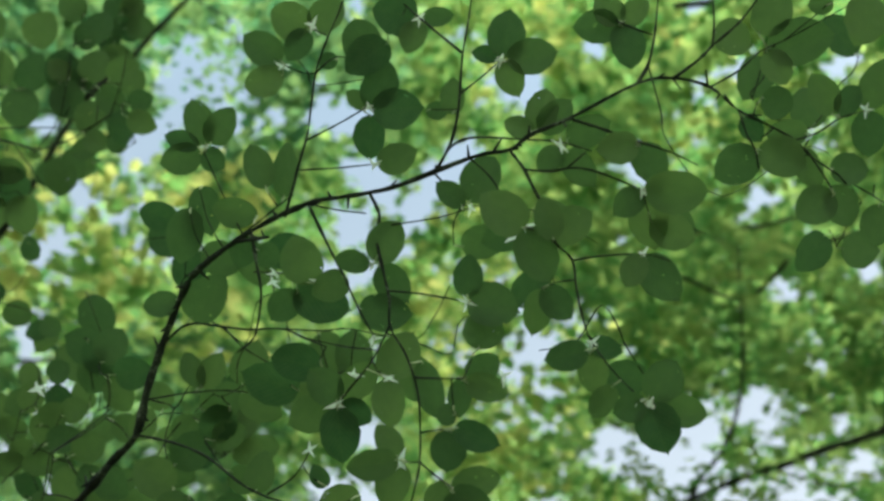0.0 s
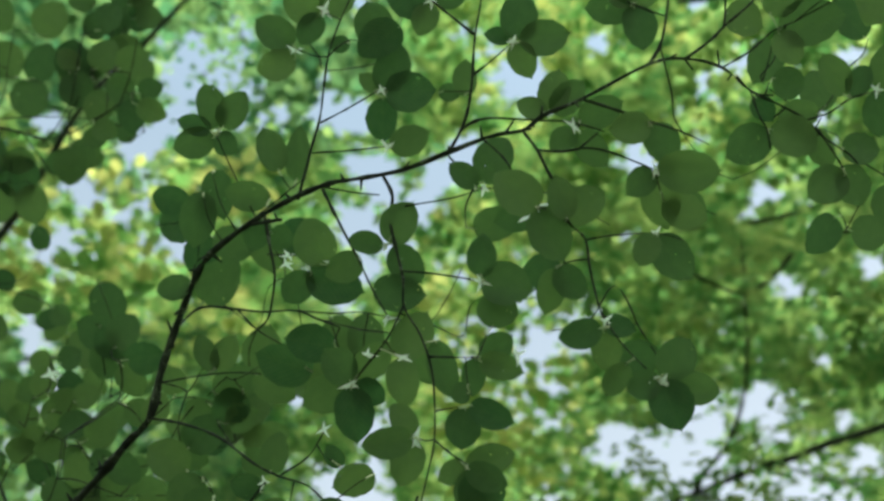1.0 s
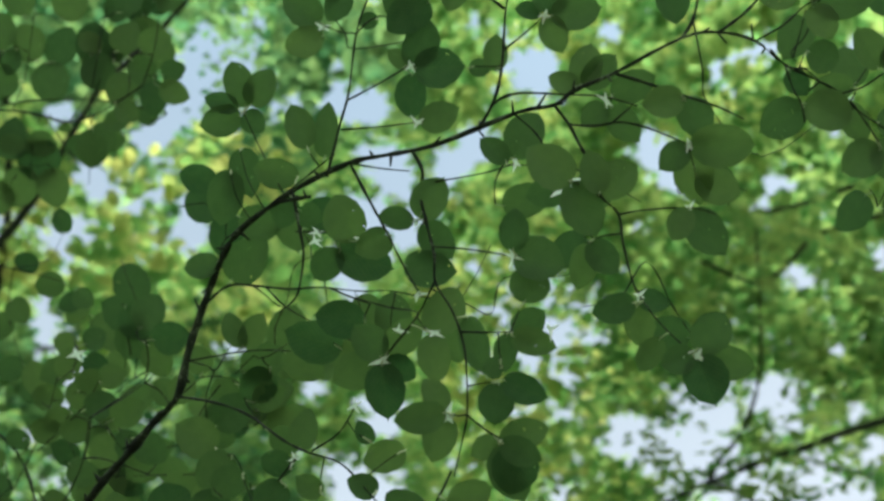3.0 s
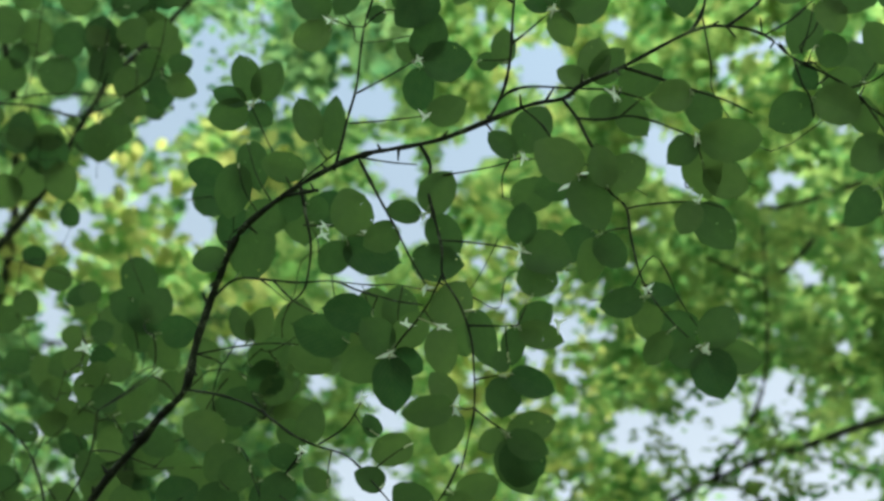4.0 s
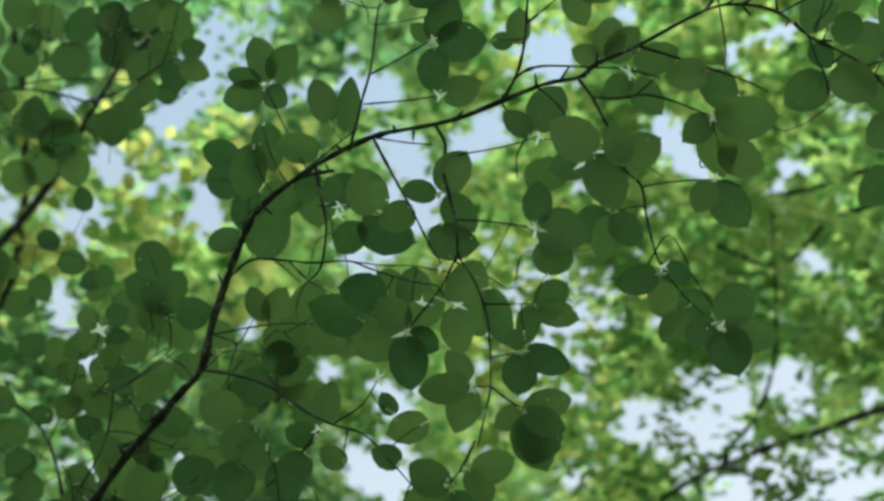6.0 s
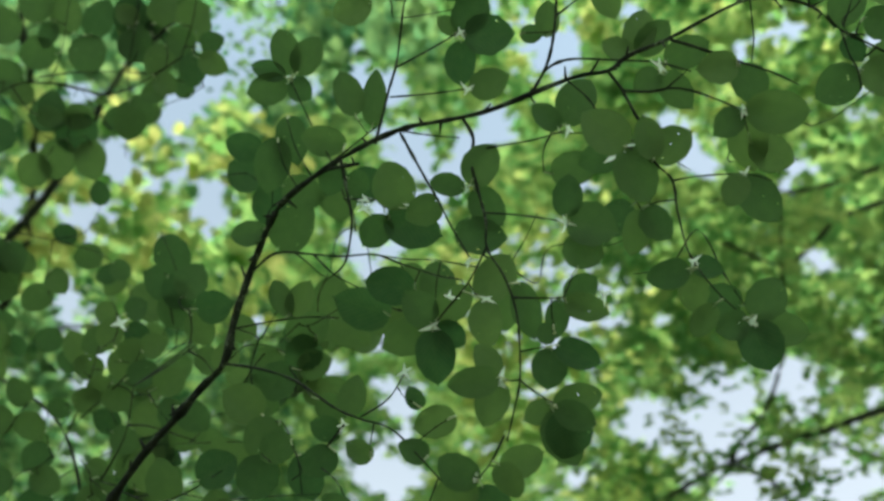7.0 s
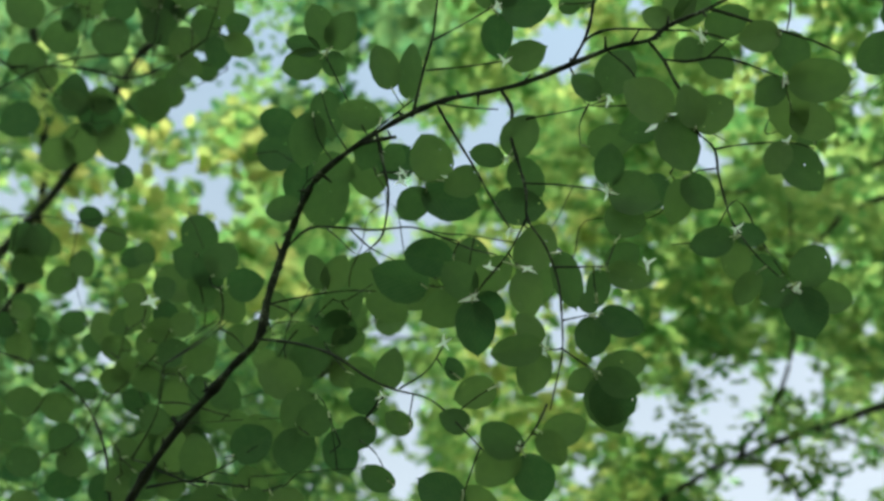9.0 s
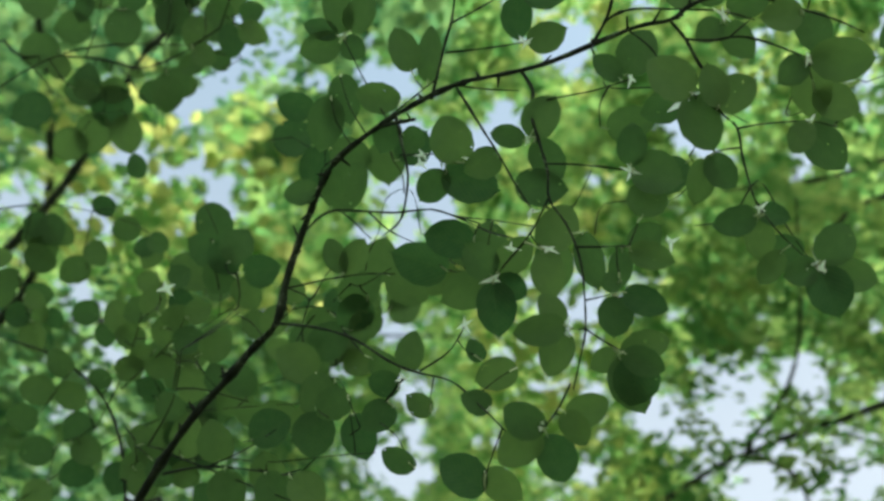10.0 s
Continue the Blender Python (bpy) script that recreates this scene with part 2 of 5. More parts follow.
def shoot(tree, r0, r1, points, leaves):
    """One shoot: a knobbly twig through points (centimetres on the spray's plane) and its leaves,
    each by the foot of its blade, the way it points (degrees), its length and its width."""
    line = curve_through([Vector(p) / 100 for p in points], 4)
    verts, faces = [], []
    sides = 8 if r0 > 0.3 else 6
    tube(verts, faces, line, r0 / 100, r1 / 100, sides, 0.5, 1.65 if r0 > 0.8 else 1.0)
    if r0 > 0.3:
        # short spurs and old bud scars along the older wood
        for k in range(5, len(line) - 1, 2):
            out = Vector((pick.uniform(-1, 1), pick.uniform(-1, 1), pick.uniform(-0.3, 0.6))).normalized()
            thick = (r1 + (r0 - r1) * (1 - k / len(line)) ** 1.5) / 100
            spot = line[k].lerp(line[k + 1], pick.random())
            tube(verts, faces, [spot, spot + out * (thick + 0.003), spot + out * (thick + pick.uniform(0.005, 0.022))], thick * 0.8, 0.0012, 5)
    slots = [0] * len(faces)
    blades = []
    for x, y, z, turn, length, width in leaves:
        foot = Vector((x, y, z - pick.uniform(0.6, 1.5))) / 100
        near_at = min(line, key=lambda p: (p - foot).length)
        way = CAMERA_FACING @ Vector((math.cos(radians(turn)), math.sin(radians(turn)), 0))
        mid = near_at.lerp(foot, 0.5) + way * 0.001 + Vector((0, 0, 0.002))
        stalk = curve_through([near_at, mid, foot, foot + way * 0.004], 2)
        tube(verts, faces, stalk, 0.0015, 0.0011, 5)
        slots += [1] * (len(faces) - len(slots))
        blades.append((foot, turn, length / 100, width / 100))
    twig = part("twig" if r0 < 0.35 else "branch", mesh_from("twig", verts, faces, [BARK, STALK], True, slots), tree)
    twig.matrix_local = HERE
    for foot, turn, length, width in blades:
        blade = part("leaf", pick.choice(LEAVES), twig)
        thick = 0.5 * (length + width)
        blade.matrix_local = (Matrix.Translation(foot) @ CAMERA_FACING @ pose(0, 0, 0, 0, 0, turn) @ pose(0, 0, 0, pick.uniform(-9, 9), pick.uniform(-7, 7), 0)
                              @ Matrix.Diagonal((length * 1.04, width * 1.08, thick, 1)))
    return twig


def leaf_bud(tree, x, y, z, size=1.0):
    """A star of narrow pale blades, added for bright sky seen between leaf feet."""
    verts, faces = [], []
    first = pick.uniform(0, 360)
    for k in range(4):
        turn = radians(first + 90 * k + pick.uniform(-38, 38))
        way = CAMERA_FACING @ Vector((math.cos(turn), math.sin(turn), pick.uniform(-0.3, 0.3)))
        side = way.cross(CAMERA_FACING @ Vector((0, 0, 1))).normalized()
        up = side.cross(way)
        long = size * pick.uniform(0.006, 0.017)
        s = len(verts)
        for a, w, h in ((0, 0.0023, 0), (0.3, 0.0022, 0.0006), (0.7, 0.0011, 0.0003), (1, 0.0001, -0.001)):
            mid = way * long * a + up * h
            verts += [mid - side * w * size, mid + up * 0.0004, mid + side * w * size]
        for r in range(3):
            q = s + 3 * r
            faces += [(q, q + 1, q + 4, q + 3), (q + 1, q + 2, q + 5, q + 4)]
    ob = part("leaf_bud", mesh_from("leaf_bud", verts, faces, [GLINT]), tree, "pale star added for bright sky between leaf feet")
    ob.matrix_local = HERE @ Matrix.Translation(Vector((x, y, z)) / 100)
    return ob


trunk_of_sapling(sapling)
spray = sapling
# main spray: stem and side shoots, in centimetres on the spray's own plane
shoot(spray, 1.02, 0.14, [
    (-139.5, -111.6, 21.2), (-66.4, -59.6, -30.9), (-53.5, -43.4, -25.2), (-38.7, -29.9, -17.5), (-28.9, -20.9, -12.6), (-20.6, -14.2, -8.8), (-12.7, -9.3, -5.3), (-6.1, -4.6, -2.5), (0.1, -0.6, 0), (2.5, 6.8, 1.2), (6.2, 14.4, 2.9), (10.5, 20.9, 5.2), (14.9, 25.1, 7.2), (26.8, 29.7, 10.7), (36.7, 32.4, 12.2), (42.3, 32.6, 12.9), (47.9, 32.4, 14), (53.3, 32.6, 15.2), (65.1, 34.9, 16.9), (70.4, 35.4, 16.6), (73.2, 37.3, 16.3), (78.6, 39.5, 15.2), (88, 44.3, 13.1), (92.9, 45, 11.6), (97.6, 43.7, 9.8), (101.1, 40.4, 8.1), (104.6, 38.5, 6.4), (108.1, 36.4, 4.5), (110.8, 33.5, 2.9), (118.9, 28.3, -2.2), (124.1, 25, -4.8)],
    [(73.5, 38.0, 17.0, 158, 4.3, 3.1), (73.7, 38.4, 16.0, 76, 6.5, 4.4), (74.1, 38.5, 15.9, 44, 6.4, 4.1),
     (101.6, 40.0, 7.9, 304, 4.3, 3.1), (108.2, 35.7, 4.3, 300, 6.4, 3.7), (112.4, 32.7, 2.4, 358, 5.4, 4.4),
     (118.5, 28.2, -1.9, 263, 6.1, 4.4)])
shoot(spray, 0.42, 0.30, [
    (22.5, 28.4, 9.4), (26.5, 28.0, 11), (30.2, 27.7, 12.2)],
    [])
shoot(spray, 0.26, 0.10, [
    (32.7, 30.8, 11.7), (34, 35.7, 11.8), (34.9, 39.3, 11.9), (36.3, 43.7, 12.2), (37, 48.2, 12.6), (38, 53.5, 13.4), (39.8, 57.7, 14.2), (43.2, 63.2, 15.7), (44.4, 67.4, 16.6)],
    [])
shoot(spray, 0.17, 0.10, [
    (36.3, 43, 12.1), (40.9, 44.4, 12.6), (45, 45.6, 13.4), (47.6, 46.3, 14.1)],
    [(47.1, 46.7, 13.9, 68, 7.7, 5.3), (47.6, 46.4, 14.0, 2, 7.7, 6.1), (46.4, 46.8, 13.8, 138, 4.0, 2.7),
     (47.1, 45.6, 13.8, 270, 6.9, 4.6)])
shoot(spray, 0.17, 0.10, [
    (35.1, 38.2, 11.9), (42, 37.5, 12.6), (48.7, 36.8, 14)],
    [(48.7, 37.0, 14.0, 23, 6.5, 4.4)])
shoot(spray, 0.17, 0.10, [
    (38, 53.5, 13.4), (40.1, 54.9, 13.8), (42.2, 55.4, 14.2)],
    [(41.4, 55.8, 14.0, 186, 3.4, 2.6)])
shoot(spray, 0.26, 0.10, [
    (59, 33.3, 16.3), (61.2, 36.6, 16.7), (62.3, 39.4, 16.9), (63.1, 43.5, 17.2), (63.7, 50.3, 17.5), (64.7, 55.5, 17.7), (65.2, 59, 17.8), (65.7, 64.4, 17.9)],
    [(61.4, 42.5, 16.8, 88, 5.5, 3.4)])
shoot(spray, 0.17, 0.10, [
    (63.3, 44.7, 17.2), (66.2, 46.4, 17.5), (69.5, 48.9, 17.4)],
    [(69.5, 49.8, 17.2, 81, 7.2, 5.3), (70.1, 49.2, 17.2, 11, 7.6, 5.0), (69.5, 49.1, 17.3, 296, 5.7, 3.9),
     (68.8, 49.9, 17.2, 168, 4.0, 2.6)])
shoot(spray, 0.26, 0.10, [
    (63.5, 51.1, 17.5), (60.6, 54.1, 17.4), (57, 57.8, 17.2), (54.2, 60.9, 17.1), (51.9, 63.3, 17.1)],
    [(55.9, 58.8, 17.1, 169, 6.7, 6.2), (56.8, 58.6, 17.1, 8, 4.9, 2.8), (56.6, 57.9, 17.1, 247, 5.2, 3.9)])
shoot(spray, 0.26, 0.10, [
    (61.2, 36.6, 16.7), (63, 37.5, 16.9), (66, 37.7, 17), (72.4, 36.7, 16.4), (77, 36.2, 15.3), (81.4, 34.7, 14)],
    [(77.7, 37.3, 14.0, 23, 6.7, 4.3)])
shoot(spray, 0.26, 0.10, [
    (70.4, 35.2, 16.6), (72.2, 32.4, 16.1), (73.6, 29.1, 15.6), (75.4, 25.5, 15), (76, 21.9, 14.7), (78.1, 19.4, 14.1), (78.5, 15.5, 13.9), (79.3, 10.9, 13.7), (80.2, 8.2, 13.4), (82.9, 4, 12.8), (86.6, 0, 11.9)],
    [(79.7, 7.0, 13.6, 279, 5.7, 3.9), (75.7, 22.6, 15.0, 35, 6.4, 4.8), (87.0, -0.1, 12.4, 290, 6.9, 5.4),
     (87.0, 0.5, 12.8, 52, 6.2, 4.9), (87.2, 0.2, 12.2, 346, 7.9, 4.3), (86.7, 0.1, 12.9, 199, 4.6, 3.7),
     (79.8, 6.9, 15.3, 194, 5.7, 3.8), (82.5, 2.5, 12.7, 238, 5.3, 3.3), (79.9, 8.2, 13.4, 343, 4.4, 2.9)])
shoot(spray, 0.26, 0.10, [
    (72.2, 32.4, 16.1), (75.6, 32, 15.3), (79, 32.4, 14.5), (82, 31.7, 13.6), (84.9, 30.4, 12.7), (87.8, 29, 11.8)],
    [(87.7, 29.3, 10.8, 282, 8.0, 5.2), (87.9, 29.0, 13.2, 359, 8.8, 5.6), (87.5, 29.0, 12.1, 221, 5.1, 3.8)])
shoot(spray, 0.17, 0.10, [
    (77.9, 32.3, 14.8), (80.7, 34.7, 14.2)],
    [])
shoot(spray, 0.17, 0.10, [
    (78.2, 19.3, 14), (81.4, 19.8, 13.2), (87.3, 20, 11.6), (90.8, 19, 10.6)],
    [(87.1, 20.4, 10.0, 308, 7.5, 5.1), (87.3, 19.7, 13.4, 242, 5.0, 3.5)])
shoot(spray, 0.26, 0.10, [
    (78.6, 39.5, 15.2), (82.3, 38.1, 14.1), (87.4, 36, 12.5), (91.8, 34.3, 11), (95.2, 32.4, 9.8)],
    [(87.6, 35.8, 12.3, 297, 6.1, 4.6), (87.6, 35.3, 13.6, 185, 6.0, 4.3)])
shoot(spray, 0.26, 0.10, [
    (88, 44.3, 13.1), (89.6, 47, 12.8), (90.6, 50.8, 12.7), (91.3, 55.1, 12.8), (91.7, 58.5, 12.8)],
    [])
shoot(spray, 0.17, 0.10, [
    (90.5, 51.5, 12.8), (88.1, 52.5, 13.6), (85.6, 53.8, 14.4)],
    [(85.9, 53.6, 14.1, 180, 6.8, 4.6), (85.9, 54.1, 14.1, 130, 5.2, 4.3), (86.4, 54.3, 13.9, 40, 4.6, 3.4),
     (86.3, 53.7, 14.1, 282, 6.4, 4.8)])
shoot(spray, 0.26, 0.10, [
    (92.9, 45, 11.6), (96.4, 47.8, 10.5), (98.4, 50, 9.8), (102.1, 53.6, 8.3), (104.8, 57.3, 7.2), (107.2, 61, 6.1)],
    [])
shoot(spray, 0.17, 0.10, [
    (98.3, 49.8, 9.8), (98.8, 53.5, 9.8), (98.9, 57.8, 10)],
    [(98.6, 52.7, 9.8, 340, 6.1, 5.2)])
shoot(spray, 0.17, 0.10, [
    (97.6, 43.7, 9.8), (101.5, 46.3, 8.2), (104.7, 49.5, 6.8), (107.9, 51.3, 5.2)],
    [(104.6, 52.3, 7.6, 60, 7.3, 5.2), (105.7, 50.4, 6.5, 12, 9.2, 6.3), (105.5, 49.8, 6.6, 300, 5.4, 4.5)])
shoot(spray, 0.17, 0.10, [
    (101.1, 40.4, 8.1), (101.9, 36.8, 7.6), (102.8, 34.7, 7), (103, 31.9, 6.9)],
    [(103.2, 35.1, 7.1, 337, 6.8, 5.5), (103.1, 34.5, 7.0, 210, 6.9, 5.4)])
shoot(spray, 0.17, 0.10, [
    (108.1, 36.4, 4.5), (111.2, 37.7, 2.8), (114.4, 40.2, 0.9), (118.4, 41.9, -1.6)],
    [(113.6, 40.9, 1.6, 120, 6.7, 4.3), (114.2, 40.9, 1.2, 51, 5.4, 3.6), (118.1, 42.5, -0.8, 68, 7.7, 4.6),
     (118.5, 42.2, -1.2, 273, 6.5, 4.8), (109.9, 38.0, 3.7, 181, 6.1, 3.7)])
shoot(spray, 0.17, 0.10, [
    (109.5, 35.1, 3.7), (111.4, 31.5, 2.6), (112.3, 29.6, 2)],
    [(112.6, 28.9, 2.3, 211, 6.3, 5.1), (112.1, 30.1, 2.2, 302, 6.2, 4.9)])
shoot(spray, 0.26, 0.10, [
    (47.9, 32.4, 14), (49.9, 28.6, 14.8), (49.7, 25, 15.2), (51.2, 19.6, 16.1), (52.3, 15.4, 16.3), (52.4, 11.4, 16.1), (54.9, 7.3, 16.3), (56.6, 2.5, 16.4), (57.1, -2.1, 16.5), (57.2, -7.3, 16.8), (56.5, -10.9, 17), (55.4, -15.3, 17)],
    [(49.4, 21.4, 15.8, 58, 7.0, 5.1), (48.8, 20.8, 16.1, 168, 5.2, 3.2), (49.7, 21.0, 15.5, 309, 6.8, 4.7),
     (56.6, 6.6, 16.2, 286, 8.3, 3.9)])
shoot(spray, 0.17, 0.10, [
    (49.8, 26.6, 15.1), (54.5, 26.5, 15.9), (59.9, 26.6, 16.5), (64.5, 27.4, 16.7)],
    [(62.7, 28.6, 15.2, 138, 5.2, 3.3)])
shoot(spray, 0.17, 0.10, [
    (52.1, 16.6, 16.3), (56.8, 15.7, 17), (61.8, 14.5, 17.3), (64.4, 13.8, 17.2)],
    [(64.2, 14.5, 18.2, 87, 5.7, 3.9), (64.3, 14.2, 18.5, 346, 7.2, 5.7)])
shoot(spray, 0.17, 0.10, [
    (52.3, 11.6, 16.1), (49.2, 7, 14.9), (45.1, 3.4, 13.3), (43.1, 1.5, 12.5)],
    [(42.9, 1.0, 13.5, 276, 8.2, 5.4), (43.2, 1.5, 12.6, 330, 4.9, 3.9), (42.6, 1.9, 12.7, 130, 6.1, 4.8),
     (43.1, 2.7, 12.9, 45, 7.0, 4.5), (50.6, 4.8, 15.0, 56, 7.6, 5.4)])
shoot(spray, 0.17, 0.10, [
    (56.4, 4.1, 16.4), (60.1, 3.7, 17), (63.5, 3.5, 17.2)],
    [(63.2, 3.3, 16.8, 345, 6.3, 3.6)])
shoot(spray, 0.17, 0.10, [
    (57.1, -7.2, 16.8), (59.8, -9.2, 17.4), (62.3, -10.7, 17.8)],
    [(61.9, -10.9, 19.2, 15, 6.5, 4.0), (61.3, -10.7, 16.4, 206, 4.3, 3.2), (62.8, -11.2, 21.3, 337, 5.6, 3.6),
     (61.5, -11.2, 17.5, 294, 7.8, 5.3)])
shoot(spray, 0.17, 0.10, [
    (64.7, 34.6, 16.8), (67.5, 31.6, 16.6), (69.7, 27.7, 16.2), (72.4, 24.4, 15.6)],
    [])
shoot(spray, 0.17, 0.10, [
    (72.5, 24.2, 15.6), (74.9, 22.7, 15), (76.3, 21.4, 14.6)],
    [(72.1, 23.9, 16.9, 295, 8.2, 5.7), (76.1, 21.8, 17.3, 104, 6.3, 3.8)])
shoot(spray, 0.26, 0.10, [
    (37.1, 32, 12.2), (39.7, 27.5, 13), (42.1, 23.5, 13.9), (44.4, 19.7, 14.6), (47, 14.8, 15.1), (49.8, 10.1, 15.4)],
    [(44.3, 19.8, 14.5, 204, 5.7, 4.4), (46.9, 14.8, 15.1, 353, 7.6, 5.1)])
shoot(spray, 0.26, 0.10, [
    (26.2, 29.7, 10.6), (27.5, 23.9, 10.5), (28.3, 19.4, 10.1), (27.2, 14.4, 8.9), (25.8, 12.4, 8.1), (22.8, 10.9, 7.1)],
    [(26.7, 26.8, 10.6, 334, 4.0, 4.0)])
shoot(spray, 0.17, 0.10, [
    (26.9, 22.9, 10.2), (31.4, 22.1, 11.3), (33.9, 21.7, 11.9)],
    [])
shoot(spray, 0.26, 0.10, [
    (6.2, 14, 2.9), (11.9, 16.5, 5), (19.3, 15.4, 6.9), (25.3, 14.2, 8.3), (32.3, 13.5, 10.3), (36.8, 11.6, 11.5), (40.9, 9.9, 12.6)],
    [(11.4, 17.7, 4.9, 51, 9.2, 6.4)])
shoot(spray, 0.17, 0.10, [
    (20.3, 15.1, 7.1), (24, 11.7, 7.5), (28.6, 9.1, 8.5)],
    [])
shoot(spray, 0.17, 0.10, [
    (2.7, 5.1, 1.1), (11.9, 5.4, 4), (19.3, 5.3, 5.8), (25.1, 4.6, 7.1)],
    [(14.4, 6.4, 4.3, 60, 6.6, 4.1), (14.4, 6.4, 4.4, 116, 6.1, 3.7), (23.3, 4.9, 6.8, 327, 7.3, 4.9)])
shoot(spray, 0.17, 0.10, [
    (14.6, 25.1, 7.2), (10.8, 23.6, 5.7), (9.3, 18.3, 4.4), (7.6, 15.7, 3.5)],
    [(9.9, 20.9, 6.2, 193, 5.9, 4.1)])
shoot(spray, 0.17, 0.10, [
    (36.7, 32.4, 12.2), (42.5, 30.5, 13.2), (47.6, 29.1, 14.3)],
    [])
shoot(spray, 0.17, 0.10, [
    (24.5, 29.3, 10.2), (28.9, 31.4, 11.2), (32, 33.2, 11.6), (34.1, 34.3, 11.8)],
    [(31.3, 34.8, 11.2, 86, 8.7, 3.7), (25.2, 29.3, 10.2, 246, 5.6, 4.4), (26.6, 32.3, 10.7, 169, 7.3, 4.7)])
shoot(spray, 0.26, 0.10, [
    (0.1, -0.6, 0), (9.3, -2.3, 3.1), (17.1, -4.8, 5.3), (24.4, -9, 7.2), (29.7, -11.1, 8.8), (35.8, -12.8, 10.8), (40.9, -16.6, 12.9), (45.9, -21, 14.7)],
    [(26.4, -10.4, 6.8, 76, 6.3, 4.1), (42.3, -16.9, 13.2, 158, 4.5, 3.4)])
shoot(spray, 0.17, 0.10, [
    (30.2, -10.9, 8.9), (35.1, -8.5, 10.1), (38, -4.9, 10.8)],
    [])
shoot(spray, 0.17, 0.10, [
    (27.2, -11.9, 8.2), (21.7, -17.4, 7.1), (17.4, -20, 5.9)],
    [(26.0, -13.3, 8.0, 159, 5.1, 4.0), (25.2, -15.8, 7.7, 214, 6.0, 4.7)])
shoot(spray, 0.26, 0.10, [
    (-30.4, -25, -13.5), (-18.1, -24, -8), (-5.6, -24.7, -2.7), (5.5, -25.7, 1.7), (10.4, -23.2, 3.5)],
    [])
shoot(spray, 0.17, 0.10, [
    (-28.8, -21.5, -12.6), (-17.3, -24.2, -7.6), (-7, -26.8, -3.3), (5.7, -29.9, 1.7)],
    [])
shoot(spray, 0.17, 0.10, [
    (-17.3, -24.2, -7.6), (-7.3, -21.6, -3.4), (1, -18.4, 0)],
    [(-13.6, -23.3, -5.8, 100, 7.7, 6.1)])
shoot(spray, 0.17, 0.10, [
    (-36.2, -19.7, -15.9), (-30.4, -14.1, -13.1), (-27.6, -9.6, -11.7), (-26.3, -2.4, -10.7)],
    [])
shoot(spray, 0.17, 0.10, [
    (-28.9, -20.9, -12.6), (-36.2, -19.7, -15.9)],
    [])
shoot(spray, 0.17, 0.10, [
    (-27.6, -9.6, -11.7), (-20, -10.2, -8.4), (-6.4, -13.3, -2.8)],
    [])
shoot(spray, 0.17, 0.10, [
    (55, -14.5, 16.9), (53.2, -17.7, 16.6), (51.1, -20.1, 16.1)],
    [(50.8, -20.9, 14.4, 291, 6.7, 5.2), (51.1, -20.6, 17.0, 149, 6.2, 4.7), (54.0, -18.1, 17.8, 303, 5.4, 3.6),
     (50.2, -20.5, 16.0, 219, 7.0, 5.0)])
shoot(spray, 0.11, 0.08, [
    (62.3, -10.7, 17.8), (63.4, -10.5, 18.2), (64.5, -10.9, 18.7)],
    [(64.3, -11.6, 18.5, 260, 6.3, 5.8)])
shoot(spray, 0.11, 0.08, [
    (-9, -24.5, -4.2), (-9.7, -24.2, -3), (-10.4, -23.9, -1.8)],
    [(-10.4, -24.6, -2.0, 280, 7.5, 6.3)])
shoot(spray, 0.11, 0.08, [
    (-2.8, -19.9, -1.5), (-3.7, -20.1, -0.1), (-4.5, -20.4, 1.4)],
    [(-3.9, -20.0, 1.2, 30, 7.4, 6.1)])
shoot(spray, 0.11, 0.08, [
    (1.4, -25.3, 0.1), (0.5, -25.2, 1.5), (-0.3, -24.7, 3)],
    [(-0.0, -25.3, 2.7, 300, 6.8, 5.6)])
shoot(spray, 0.11, 0.08, [
    (7.3, -24.8, 2.3), (6.9, -25.3, 4.2), (6.4, -25.7, 6)],
    [(6.9, -26.2, 5.7, 320, 6.6, 5.5)])
shoot(spray, 0.11, 0.08, [
    (15.9, -13.3, 4.5), (15, -11.9, 4.2), (13.7, -10.7, 3.9)],
    [(13.2, -11.2, 4.0, 220, 7.1, 5.9)])
shoot(spray, 0.11, 0.08, [
    (14.7, -17.3, 8.1), (12.6, -16.4, 6.6), (10.8, -15.3, 5)],
    [(10.6, -16.0, 4.9, 260, 7.5, 6.4)])
shoot(spray, 0.11, 0.08, [
    (13.7, -10.7, 3.9), (11.1, -10.8, 2.3), (8.7, -9.8, 0.6)],
    [(8.1, -9.4, 0.9, 150, 7.8, 6.3)])
shoot(spray, 0.11, 0.08, [
    (11.6, 24.2, 6.1), (11.1, 29.8, 5.9), (8.9, 33.8, 6.2)],
    [(8.6, 34.9, 6.2, 166, 6.4, 4.8)])
shoot(spray, 0.11, 0.08, [
    (17.4, 26.3, 8), (14.9, 30.5, 8.8), (14.6, 33.8, 10.2)],
    [(14.2, 34.9, 10.5, 257, 9.2, 5.7)])
shoot(spray, 0.11, 0.08, [
    (19.5, -18.9, 6.5), (18.2, -16.5, 6.2), (17.4, -14.7, 6.4)],
    [(16.9, -13.7, 6.4, 214, 6.1, 4.9)])
shoot(spray, 0.11, 0.08, [
    (20.5, 27.5, 9), (17.7, 32.4, 9.8), (15.9, 37.8, 10)],
    [(15.4, 38.9, 10.1, 280, 8.4, 5.0)])
shoot(spray, 0.11, 0.08, [
    (21.7, -17.4, 7.1), (26, -20.3, 7.7), (28.5, -24.2, 8.7)],
    [(29.3, -25.0, 8.9, 154, 5.5, 3.7)])
